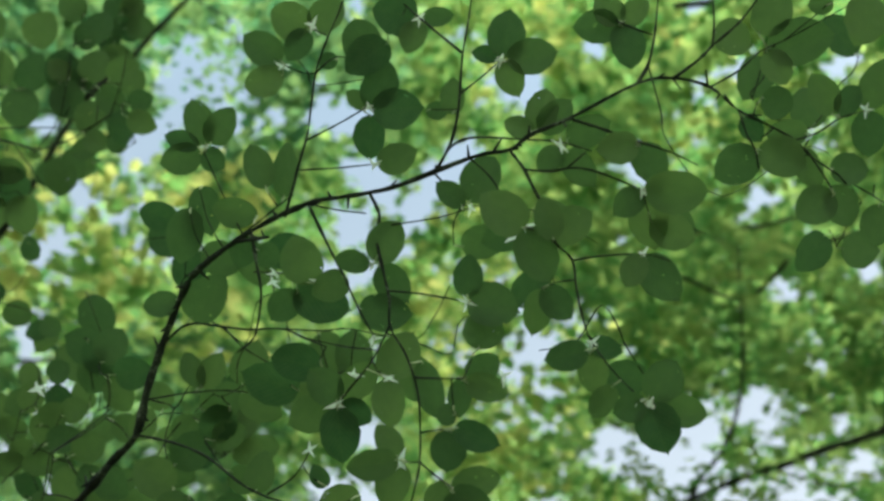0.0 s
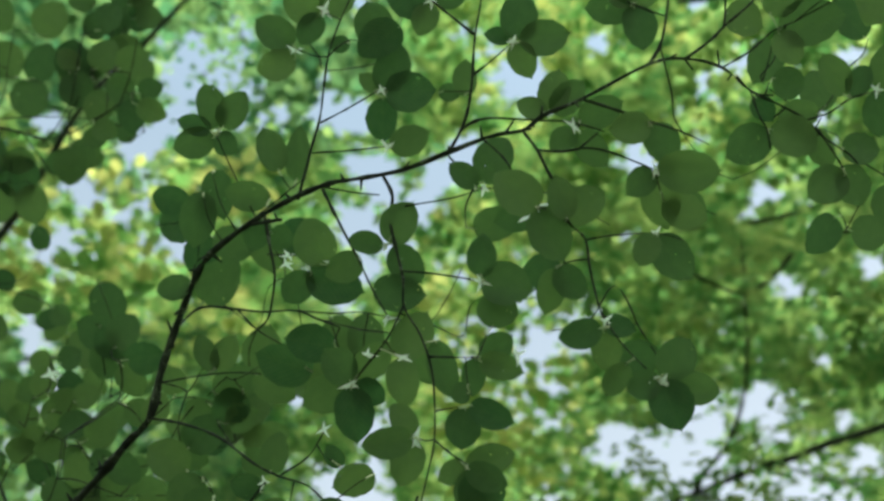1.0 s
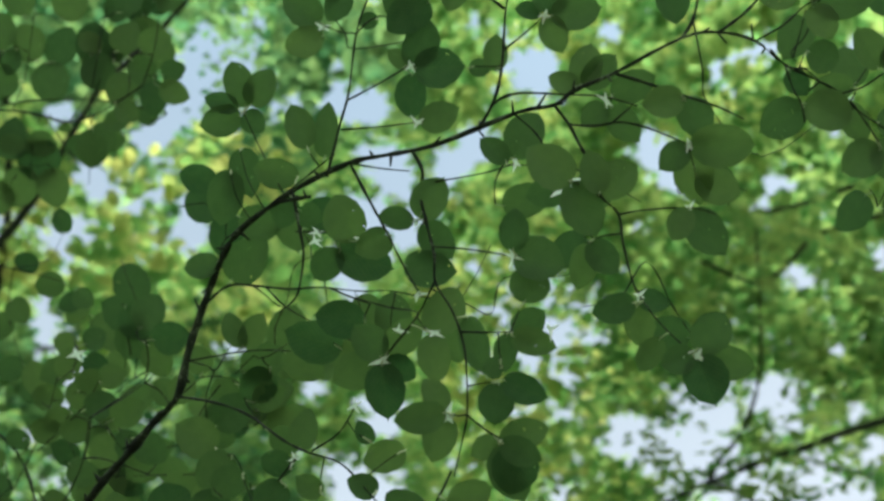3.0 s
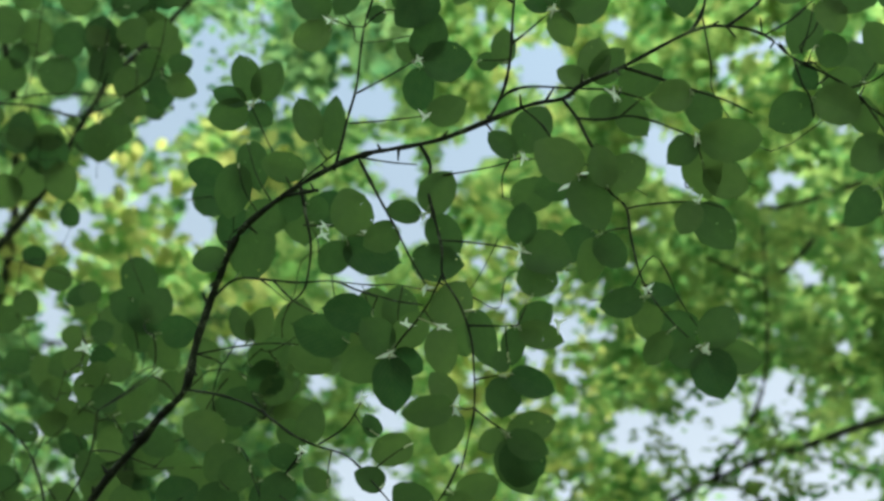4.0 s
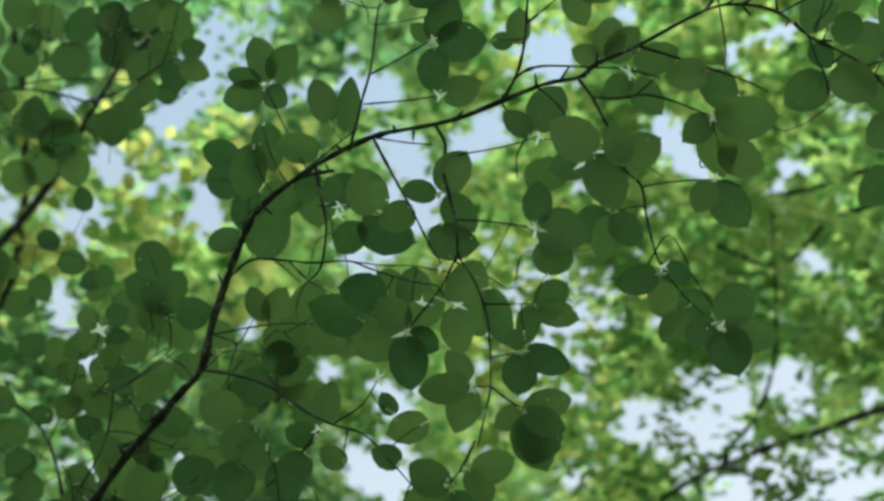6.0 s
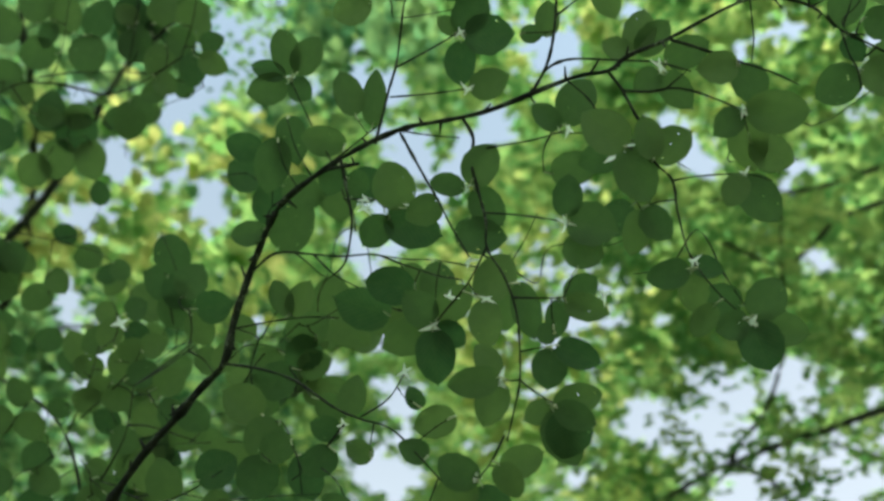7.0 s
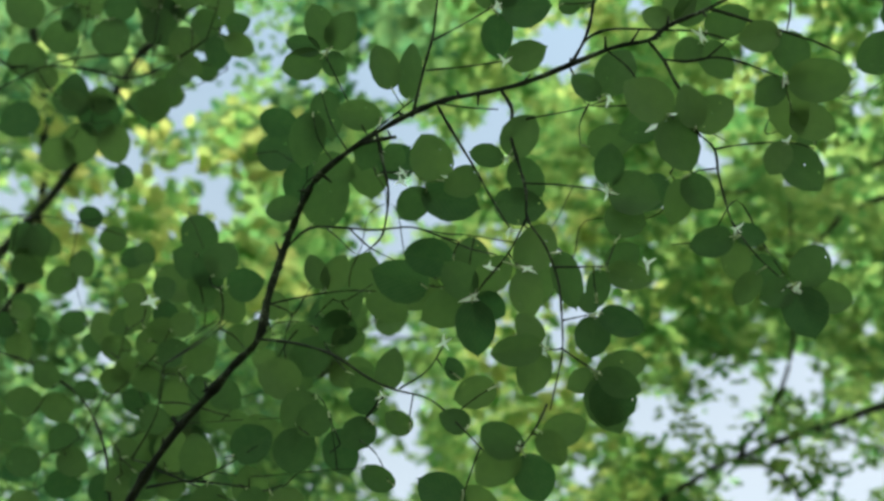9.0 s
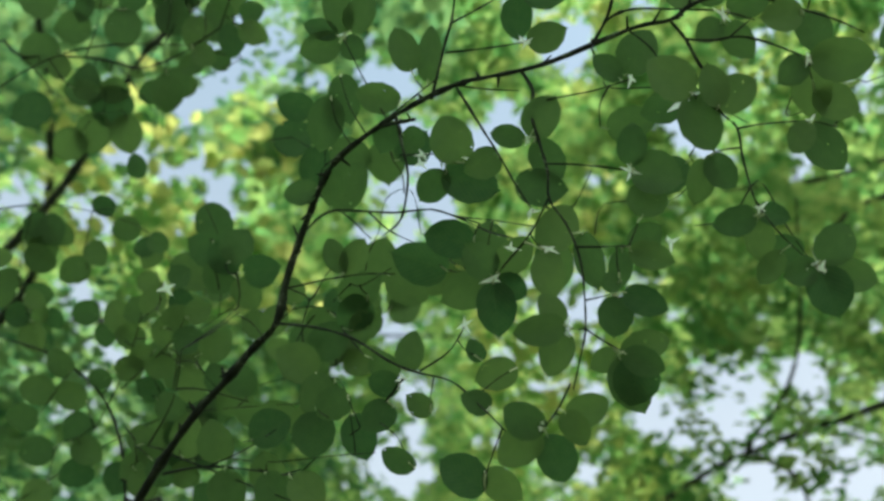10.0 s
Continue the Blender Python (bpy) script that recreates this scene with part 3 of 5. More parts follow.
shoot(spray, 0.14, 0.09, [
    (24.5, 29.3, 10.2), (20.5, 36.4, 10.3), (16.8, 44.0, 11.0)],
    [(16.5, 45.6, 11.1, 108, 8.0, 4.8), (17.4, 45.6, 11.2, 57, 6.9, 4.7), (15.4, 45.2, 10.9, 161, 6.2, 3.3),
     (15.4, 44.4, 10.8, 195, 7.1, 5.0), (16.6, 44.4, 11.0, 316, 4.4, 3.9)])
shoot(spray, 0.11, 0.08, [
    (28.6, 9.1, 8.5), (31.4, 7.5, 7.2), (32.9, 5.2, 7.6)],
    [(33.7, 4.5, 7.4, 161, 9.2, 6.2)])
shoot(spray, 0.11, 0.08, [
    (31.3, 32.8, 11.5), (30.3, 34.1, 11.7), (30.2, 34.7, 12.7)],
    [(29.6, 35.7, 13.3, 111, 7.5, 4.4)])
shoot(spray, 0.11, 0.08, [
    (32.8, -11.8, 9.8), (32.3, -14.8, 9.8), (32.4, -16, 9.8)],
    [(32.3, -17.1, 9.9, 146, 4.6, 3.4)])
shoot(spray, 0.14, 0.09, [
    (33.9, 21.7, 11.9), (34.2, 20.6, 11.6), (35.2, 20.2, 11.8)],
    [(38.1, 19.9, 12.4, 116, 7.7, 6.2), (35.0, 19.0, 11.5, 226, 6.1, 4.6), (34.2, 19.1, 11.3, 342, 9.2, 6.2)])
shoot(spray, 0.11, 0.08, [
    (36.7, -6.8, 10.5), (38, -8.4, 10.9), (39.5, -9.2, 11.2)],
    [(40.4, -10.0, 11.4, 121, 3.8, 2.6)])
shoot(spray, 0.14, 0.09, [
    (38.0, 53.5, 13.4), (35.3, 54.2, 13.4), (32.5, 55.8, 13.4)],
    [(31.7, 54.7, 13.3, 197, 6.4, 4.9), (31.0, 57.4, 13.4, 145, 7.4, 5.2)])
shoot(spray, 0.11, 0.08, [
    (39.7, -15.6, 12.4), (43, -12.8, 11.1), (44.7, -11.8, 10.9)],
    [(45.5, -11.1, 10.7, 199, 6.5, 4.5)])
shoot(spray, 0.14, 0.09, [
    (40.6, 59.0, 14.5), (38.9, 60.1, 14.3), (37.4, 61.1, 14.3)],
    [(36.4, 61.8, 14.2, 153, 6.7, 5.7), (36.8, 61.8, 14.3, 40, 6.8, 4.9), (36.1, 61.6, 14.2, 237, 5.8, 4.0)])
shoot(spray, 0.11, 0.08, [
    (40.9, 9.9, 12.6), (40.2, 8.8, 12.3), (40.1, 8.1, 12.5)],
    [(39.6, 7.1, 12.4, 168, 7.8, 5.4)])
shoot(spray, 0.11, 0.08, [
    (42.2, 55.4, 14.2), (44.6, 54.8, 14), (45.5, 54.3, 14.3)],
    [(46.6, 54.0, 14.3, 105, 7.2, 5.8)])
shoot(spray, 0.11, 0.08, [
    (43.1, 1.5, 12.5), (42, 1.8, 11.1), (42, 1.6, 11.4)],
    [(41.3, 1.7, 10.8, 204, 7.7, 5.5)])
shoot(spray, 0.14, 0.09, [
    (44.7, -19.9, 14.3), (43.2, -22.7, 13.3), (41.8, -26.0, 12.9)],
    [(41.3, -25.6, 12.9, 322, 6.7, 4.4), (41.1, -28.2, 12.4, 147, 7.6, 5.4)])
shoot(spray, 0.11, 0.08, [
    (49.2, 7, 14.9), (50.2, 5.3, 14.4), (50.6, 5.4, 14.9)],
    [(51.4, 4.6, 14.9, 276, 6.8, 4.5)])
shoot(spray, 0.11, 0.08, [
    (52.7, -18.4, 16.5), (53, -18.4, 15.1), (53.2, -18.4, 15.3)],
    [(53.5, -18.4, 14.6, 19, 6.2, 4.2)])
shoot(spray, 0.11, 0.08, [
    (54.8, 60.2, 17.1), (52.9, 58, 16.1), (51.6, 56.9, 16)],
    [(50.8, 56.1, 15.7, 215, 7.7, 5.6)])
shoot(spray, 0.14, 0.09, [
    (57.1, -7.2, 16.8), (56.0, -7.3, 16.7), (55.3, -7.1, 17.4)],
    [(54.2, -7.3, 16.4, 249, 6.5, 4.4), (55.2, -7.1, 20.4, 190, 6.9, 4.0), (53.7, -6.5, 16.4, 125, 5.1, 3.4)])
shoot(spray, 0.14, 0.09, [
    (57.2, -3.4, 16.6), (59.4, -3.2, 17.3), (61.2, -3.2, 18.4)],
    [(62.8, -3.0, 19.6, 338, 6.3, 3.7), (61.8, -3.2, 18.4, 264, 5.6, 4.6)])
shoot(spray, 0.14, 0.09, [
    (62.7, 3.5, 17.2), (62.6, 3.7, 16.1), (62.1, 4.0, 15.2)],
    [(61.6, 4.3, 13.4, 266, 5.3, 3.2), (62.9, 4.1, 15.2, 35, 5.3, 3.9)])
shoot(spray, 0.11, 0.08, [
    (61.8, 3.6, 17.1), (61.7, 1.4, 16.6), (61.9, 0.1, 16.5)],
    [(61.9, -1.0, 16.3, 188, 2.6, 2.8)])
shoot(spray, 0.11, 0.08, [
    (62.9, 42.3, 17.1), (59.9, 43.1, 16.1), (58.4, 43.3, 16.3)],
    [(57.3, 43.6, 16.1, 4, 3.5, 2.6)])
shoot(spray, 0.11, 0.08, [
    (63.4, 27.2, 16.7), (62.9, 28.5, 14.9), (63.2, 29, 14.4)],
    [(63.2, 29.6, 13.7, 61, 7.4, 5.4)])
shoot(spray, 0.11, 0.08, [
    (63.5, 3.5, 17.2), (64.3, 5.7, 16.6), (64.7, 6.6, 17)],
    [(65.1, 7.7, 16.9, 79, 5.3, 5.3)])
shoot(spray, 0.11, 0.08, [
    (71.7, 25.2, 15.8), (71.3, 25.2, 14.6), (71.3, 25.2, 14.2)],
    [(71.1, 25.2, 13.4, 200, 6.5, 4.5)])
shoot(spray, 0.11, 0.08, [
    (73.1, 23.8, 15.4), (73.4, 23, 18.3), (73.2, 22.7, 20.1)],
    [(73.2, 22.4, 21.4, 141, 7.2, 5.5)])
shoot(spray, 0.14, 0.09, [
    (78.1, 35.9, 15.0), (77.7, 35.9, 14.0), (77.4, 36.0, 13.5)],
    [(77.2, 36.2, 12.7, 310, 6.5, 4.2), (76.9, 36.0, 12.8, 215, 4.4, 3.4)])
shoot(spray, 0.14, 0.09, [
    (78.4, 16.6, 13.9), (76.3, 16.4, 14.4), (74.9, 16.0, 14.7)],
    [(73.6, 15.8, 14.6, 258, 6.6, 3.8), (73.9, 15.8, 15.3, 314, 5.8, 4.1)])
shoot(spray, 0.11, 0.08, [
    (87.8, 29, 11.8), (87.9, 27.5, 10.4), (88.1, 26.4, 10)],
    [(88.1, 25.6, 9.4, 337, 6.7, 5.0)])
shoot(spray, 0.11, 0.08, [
    (102.8, 39.4, 7.3), (103.4, 41.1, 7), (103.7, 41.5, 7.5)],
    [(104.2, 42.5, 7.7, 346, 4.9, 4.4)])
shoot(spray, 0.11, 0.08, [
    (107.9, 51.3, 5.2), (111.4, 53.3, 6.2), (113.9, 54.7, 7.2)],
    [(114.9, 55.3, 7.5, 186, 3.7, 3.1)])
shoot(spray, 0.11, 0.08, [
    (107.9, 51.3, 5.2), (113.5, 53.4, 5.9), (118.9, 55.2, 7.2)],
    [(120.1, 55.6, 7.4, 249, 7.5, 6.1)])
# pale stars painted for bright sky gaps, placed where the shoots end
leaf_bud(spray, 37.8, 61.3, 14.7, 1.3)
leaf_bud(spray, 31.8, 55.8, 13.2)
leaf_bud(spray, 47.6, 46.1, 14.2)
leaf_bud(spray, 48.7, 36.6, 14.1)
leaf_bud(spray, 57.0, 57.8, 17.3)
leaf_bud(spray, 69.5, 48.9, 17.5)
leaf_bud(spray, 77.3, 35.6, 15.3)
leaf_bud(spray, 87.8, 29.0, 11.9)
leaf_bud(spray, 87.3, 19.9, 11.7)
leaf_bud(spray, 118.0, 41.9, -1.2)
leaf_bud(spray, 49.3, 20.8, 15.7)
leaf_bud(spray, 31.4, 22.0, 11.4)
leaf_bud(spray, 42.9, 1.4, 12.6, 1.4)
leaf_bud(spray, 52.1, 4.4, 15.6)
leaf_bud(spray, 54.1, -7.2, 16.2, 1.7)
leaf_bud(spray, 87.1, -0.2, 11.9, 1.3)
leaf_bud(spray, 80.2, 8.0, 13.5)
leaf_bud(spray, 72.5, 24.3, 15.7)
leaf_bud(spray, 64.2, 13.8, 17.3)
leaf_bud(spray, 64.6, 27.4, 16.8)
leaf_bud(spray, 49.5, 10.1, 15.4)
leaf_bud(spray, 71.6, 23.6, 15.8, 2.3)
leaf_bud(spray, 50.7, -19.9, 16.1, 1.4)
leaf_bud(spray, 37.9, -4.7, 10.9)
leaf_bud(spray, 27.1, -11.9, 8.2)
leaf_bud(spray, 85.7, 0.2, 12.3)
leaf_bud(spray, 39.8, 19.6, 13.5)
leaf_bud(spray, 30.7, 20.8, 11.1)
leaf_bud(spray, 15.8, 46.0, 9.0)
leaf_bud(spray, 45.9, 5.4, 13.8)
leaf_bud(spray, 68.9, 3.6, 16.7)
leaf_bud(spray, -31.9, 10.1, -12.3, 1.9)
# lower side branch of the same tree
shoot(spray, 0.50, 0.18, [
    (-137, -124.7, 28.2), (-53, -38.2, -33.1), (-53.9, -30, -33.2), (-56.7, -18.5, -34), (-66.3, -6.9, -37.9), (-77.3, 1, -36.8), (-85.5, 4.8, -32.7), (-95.2, 7.2, -28.6)],
    [(-55.5, -22.0, -32.2, 250, 7.8, 6.1)])
shoot(spray, 0.15, 0.09, [
    (-43.7, 11.2, -26.5), (-44.6, 16, -26.6), (-46.8, 18.6, -27.3)],
    [])
shoot(spray, 0.15, 0.09, [
    (-23.8, 10.4, -18.2), (-25.2, 16.1, -18.4), (-22.6, 20.1, -17)],
    [])
shoot(spray, 0.15, 0.09, [
    (-36.7, -0.7, -24.2), (-37.5, -6.2, -24.8), (-38.6, -10.5, -25.4)],
    [])
shoot(spray, 0.15, 0.09, [
    (-68.1, -14.3, -39.1), (-58, -3.9, -33.8), (-52.9, 4.1, -31), (-50, 11.1, -29.3)],
    [])
shoot(spray, 0.15, 0.09, [
    (-57.8, -6.3, -33.9), (-40, 1.5, -25.5), (-34.4, 6.6, -22.8)],
    [(-34.0, 6.0, -21.1, 387, 5.5, 4.8)])
shoot(spray, 0.15, 0.09, [
    (-50, 11.1, -29.3), (-49.6, 11.5, -30.4), (-49.3, 12, -31.5)],
    [(-49.9, 11.7, -31.4, 205, 7.0, 5.6)])
shoot(spray, 0.15, 0.09, [
    (-23.1, 19.4, -17.2), (-24, 19.8, -16.3), (-25, 20.1, -15.4)],
    [(-24.6, 19.6, -15.6, 310, 7.9, 6.3)])
shoot(spray, 0.15, 0.09, [
    (-74.3, -1.1, -37.1), (-74.2, -1.9, -36.2), (-73.7, -2.6, -35.2)],
    [(-74.1, -2.1, -35.0, 130, 7.1, 5.8)])
shoot(spray, 0.15, 0.09, [
    (-24, 17.9, -17.7), (-22.8, 17.4, -17.8), (-21.5, 17.1, -17.8)],
    [(-21.9, 16.5, -17.9, 240, 7.9, 6.7)])
shoot(spray, 0.15, 0.09, [
    (-52.9, 4.1, -31), (-52.6, 4.3, -32.5), (-52.2, 4.5, -34)],
    [(-52.9, 4.6, -33.7, 170, 7.1, 5.6)])
shoot(spray, 0.15, 0.09, [
    (-21.5, 17.1, -17.8), (-21.1, 15.8, -16.8), (-21.1, 14.6, -15.8)],
    [(-20.7, 15.2, -15.7, 60, 7.6, 6.4)])
shoot(spray, 0.15, 0.09, [
    (-37.4, 3.8, -24.2), (-38.7, 4.3, -23.2), (-40.1, 4.2, -22.1)],
    [(-39.5, 4.6, -22.2, 40, 6.7, 5.3)])
shoot(spray, 0.15, 0.09, [
    (-43.2, 0.1, -27), (-41.4, -0.5, -27.9), (-40.1, -1.8, -28.8)],
    [(-40.8, -1.9, -28.6, 190, 7.2, 5.5)])
shoot(spray, 0.15, 0.09, [
    (-68.1, -14.3, -39.1), (-69.2, -12.9, -39.1), (-70, -11.2, -39)],
    [(-70.5, -11.6, -38.9, 220, 8.3, 6.5)])
shoot(spray, 0.15, 0.09, [
    (-70, -11.2, -39), (-70.1, -9.8, -38.6), (-70.1, -8.4, -38.2)],
    [(-70.7, -8.2, -37.9, 160, 8.3, 6.5)])
shoot(spray, 0.15, 0.09, [
    (-25.2, 16.1, -18.4), (-25.3, 16.7, -20.1), (-25.7, 17.3, -21.8)],
    [(-26.2, 17.7, -21.5, 150, 8.4, 7.0)])
shoot(spray, 0.15, 0.09, [
    (-38.4, -9.7, -25.3), (-39.5, -9.8, -23.5), (-40.5, -9.5, -21.7)],
    [(-40.0, -9.8, -21.9, 330, 6.8, 5.4)])
shoot(spray, 0.15, 0.09, [
    (-43.7, 11.2, -26.5), (-43.7, 9.7, -25.9), (-43.2, 8.3, -25.2)],
    [(-43.1, 7.6, -25.5, 280, 7.2, 5.6)])
shoot(spray, 0.15, 0.09, [
    (-66.3, -6.9, -37.9), (-64.6, -5.7, -37.8), (-63.6, -3.9, -37.7)],
    [(-64.2, -3.8, -37.4, 170, 5.9, 4.5)])
shoot(spray, 0.15, 0.09, [
    (-48.1, -2.1, -29.3), (-48.3, -0.3, -30.5), (-48, 1.5, -31.6)],
    [(-48.7, 1.2, -31.5, 200, 6.5, 5.2)])
shoot(spray, 0.15, 0.09, [
    (-57.1, -2.4, -33.3), (-57.5, -2.9, -31.3), (-57.8, -3.4, -29.2)],
    [(-57.2, -3.2, -29.4, 20, 7.0, 5.5)])
shoot(spray, 0.15, 0.09, [
    (-49.3, 12, -31.5), (-48.6, 13.9, -30.9), (-47.2, 15.2, -30.3)],
    [(-47.8, 15.4, -30.0, 160, 5.4, 4.7)])
shoot(spray, 0.15, 0.09, [
    (-43.6, 9.6, -25.8), (-45.7, 8.4, -25.9), (-47.8, 7.5, -26)],
    [(-47.5, 8.1, -26.0, 60, 7.8, 5.5)])
shoot(spray, 0.15, 0.09, [
    (-36.7, -0.7, -24.2), (-36.8, -0.2, -22.1), (-36.6, 0.2, -20)],
    [(-36.0, 0.5, -20.2, 20, 7.0, 5.3)])
shoot(spray, 0.15, 0.09, [
    (-44.2, 13.8, -26.5), (-42.6, 13.6, -24.9), (-41.2, 14.1, -23.3)],
    [(-40.6, 14.5, -23.4, 30, 5.2, 4.9)])
shoot(spray, 0.15, 0.09, [
    (-41.2, 14.1, -23.3), (-40.3, 13.3, -22.7), (-39.4, 12.4, -22.1)],
    [(-39.0, 11.9, -22.3, 320, 6.2, 5.0)])
shoot(spray, 0.15, 0.09, [
    (-21.1, 14.6, -15.8), (-19.8, 13, -14.8), (-17.9, 12.2, -13.7)],
    [(-17.7, 11.6, -14.0, 300, 6.9, 5.5)])
shoot(spray, 0.15, 0.09, [
    (-17.9, 12.2, -13.7), (-17, 11.9, -13), (-16.1, 12, -12.2)],
    [(-15.4, 12.1, -12.4, 10, 7.4, 6.1)])
shoot(spray, 0.15, 0.09, [
    (-73.7, -2.6, -35.2), (-75.6, -4.2, -35.1), (-76.9, -6.4, -35)],
    [(-77.5, -6.3, -34.7, 170, 8.3, 6.5)])
shoot(spray, 0.15, 0.09, [
    (-53.8, 2.7, -31.6), (-56.4, 3.7, -32.7), (-58.5, 5.4, -33.9)],
    [(-58.7, 6.0, -33.7, 110, 8.1, 6.2)])
shoot(spray, 0.15, 0.09, [
    (-68.6, -13.6, -39.1), (-70.8, -15.9, -37.8), (-73.6, -17.1, -36.5)],
    [(-73.1, -17.4, -36.8, 330, 7.8, 6.3)])
shoot(spray, 0.15, 0.09, [
    (-73.6, -17.1, -36.5), (-75.8, -17.6, -37.2), (-77.8, -18.4, -37.8)],
    [(-78.5, -18.5, -37.6, 190, 8.3, 6.5)])
shoot(spray, 0.15, 0.09, [
    (-37, -2.7, -24.4), (-33.9, -2.5, -23.3), (-30.8, -3.3, -22.2)],
    [(-31.1, -3.9, -22.3, 250, 7.7, 6.0)])
shoot(spray, 0.15, 0.09, [
    (-30.8, -3.3, -22.2), (-30, -2.8, -20.5), (-29.2, -2.3, -18.8)],
    [(-28.6, -1.9, -18.9, 30, 7.1, 5.6)])
shoot(spray, 0.15, 0.09, [
    (-48.1, -2.1, -29.3), (-46.4, -5.4, -30.3), (-45, -8.9, -31.3)],
    [(-45.5, -8.6, -31.0, 150, 6.9, 5.5)])
shoot(spray, 0.15, 0.09, [
    (-76.9, -6.4, -35), (-78.9, -9.1, -34.9), (-81, -11.8, -34.8)],
    [(-81.6, -11.8, -34.6, 180, 7.9, 6.3)])
shoot(spray, 0.15, 0.09, [
    (-71.6, -16.2, -37.5), (-71.5, -19.5, -39.7), (-70.1, -22.5, -41.9)],
    [(-70.7, -22.7, -41.7, 200, 8.3, 6.5)])
shoot(spray, 0.15, 0.09, [
    (-77.8, -18.4, -37.8), (-78.9, -21.9, -38.3), (-80, -25.5, -38.8)],
    [(-80.4, -26.0, -38.8, 230, 8.3, 6.5)])
shoot(spray, 0.15, 0.09, [
    (-16.3, 12, -12.4), (-15.5, 8, -12.6), (-16.2, 4.1, -12.8)],
    [(-15.6, 3.8, -13.1, 330, 6.5, 5.2)])
shoot(spray, 0.15, 0.09, [
    (-16.2, 4.1, -12.8), (-12.8, 2.4, -12.8), (-10.2, -0.3, -12.8)],
    [(-9.9, 0.3, -12.7, 60, 6.2, 4.9)])
shoot(spray, 0.15, 0.09, [
    (-10.2, -0.3, -12.8), (-6.9, 1.9, -12.4), (-3.6, 4.3, -12)],
    [(-3.6, 5.0, -11.8, 100, 5.5, 4.7)])
shoot(spray, 0.15, 0.09, [
    (-55.4, -23.7, -33.6), (-51.2, -22.3, -31.9), (-47, -20.7, -30.1)],
    [(-47.5, -21.1, -30.0, 216, 7.2, 5.3)])
shoot(spray, 0.15, 0.09, [
    (-47, -20.7, -30.1), (-47.4, -22, -28), (-47.5, -23.3, -25.8)],
    [(-47.3, -23.8, -26.1, 300, 7.1, 5.7)])
shoot(spray, 0.15, 0.09, [
    (-47.4, -22.2, -27.6), (-46.9, -20.1, -26.3), (-46.3, -18.1, -25.1)],
    [(-45.9, -18.6, -25.4, 310, 6.1, 4.8)])
shoot(spray, 0.15, 0.09, [
    (-46.3, -18.1, -25.1), (-48, -16.4, -25.4), (-49.9, -15, -25.8)],
    [(-49.4, -15.4, -26.1, 320, 7.6, 5.6)])
shoot(spray, 0.15, 0.09, [
    (-46.6, -19, -25.6), (-44, -20, -24.4), (-41.5, -21.3, -23.3)],
    [(-41.3, -21.9, -23.5, 300, 6.6, 5.2)])
shoot(spray, 0.15, 0.09, [
    (-29.9, -2.8, -20.3), (-26.8, -6.6, -20.7), (-23.2, -10, -21)],
    [(-23.5, -9.4, -20.7, 120, 6.7, 5.6)])
shoot(spray, 0.15, 0.09, [
    (-23.6, -9.7, -20.9), (-21.5, -7.7, -17.8), (-20, -5.3, -14.7)],
    [(-19.6, -5.8, -15.0, 320, 6.8, 5.7)])
shoot(spray, 0.15, 0.09, [
    (-3.6, 4.3, -12), (1.4, 4.1, -11), (6, 2.5, -10)],
    [(5.4, 2.2, -9.8, 200, 6.1, 4.9)])
shoot(spray, 0.15, 0.09, [
    (6, 2.5, -10), (8.1, 0.6, -7.8), (10, -1.5, -5.6)],
    [(10.6, -1.3, -5.8, 20, 5.9, 4.9)])
shoot(spray, 0.15, 0.09, [
    (10, -1.5, -5.6), (12.5, -3.9, -4.6), (15, -6.2, -3.6)],
    [(15.6, -6.5, -3.9, 330, 5.8, 4.6)])
shoot(spray, 0.15, 0.09, [
    (2.7, 3.7, -10.7), (0.4, 0, -9.2), (-1.2, -4.1, -7.8)],
    [(-0.7, -4.4, -8.0, 330, 6.6, 5.5)])
# upper side branch of the same tree
shoot(spray, 0.50, 0.18, [
    (-155, -29, -23.1), (-115.7, 77.8, -35.4), (-101.5, 81.2, -39.4), (-86.3, 81.1, -44.8), (-78.7, 79.6, -47.7), (-70, 76.6, -47.2), (-54.4, 74.8, -40.6), (-38.4, 76.2, -34)],
    [])
shoot(spray, 0.15, 0.09, [
    (-86.3, 81.1, -44.8), (-82.7, 88.7, -43.8), (-80.5, 97.1, -42.1), (-78.1, 106.8, -40.1)],
    [(-83.8, 88.3, -42.3, 180, 10.4, 8.2)])
shoot(spray, 0.15, 0.09, [
    (-70, 76.6, -47.2), (-60.9, 81.8, -42.7), (-57.4, 89.3, -40.5), (-56.4, 99.1, -39.1)],
    [(-70.9, 76.2, -48.6, 180, 4.1, 2.5)])
shoot(spray, 0.15, 0.09, [
    (-78.7, 79.6, -47.7), (-69.7, 69.2, -47.7), (-65.4, 64.5, -46.3)],
    [])
shoot(spray, 0.15, 0.09, [
    (-38.4, 76.2, -34), (-34.4, 83, -31.8), (-32.5, 90.4, -30.4)],
    [])
shoot(spray, 0.15, 0.09, [
    (-101.5, 81.2, -39.4), (-94.1, 72.1, -44.7), (-86.4, 66.5, -49)],
    [])
shoot(spray, 0.15, 0.09, [
    (-81.3, 94, -42.7), (-80.1, 93.2, -42.8), (-78.7, 93, -42.9)],
    [(-79.0, 93.6, -42.6, 120, 10.7, 8.4)])
shoot(spray, 0.15, 0.09, [
    (-93.2, 81.2, -42.3), (-92.3, 81.9, -41.6), (-91.4, 82.7, -40.9)],
    [(-92.0, 82.6, -40.7, 180, 11.2, 8.7)])
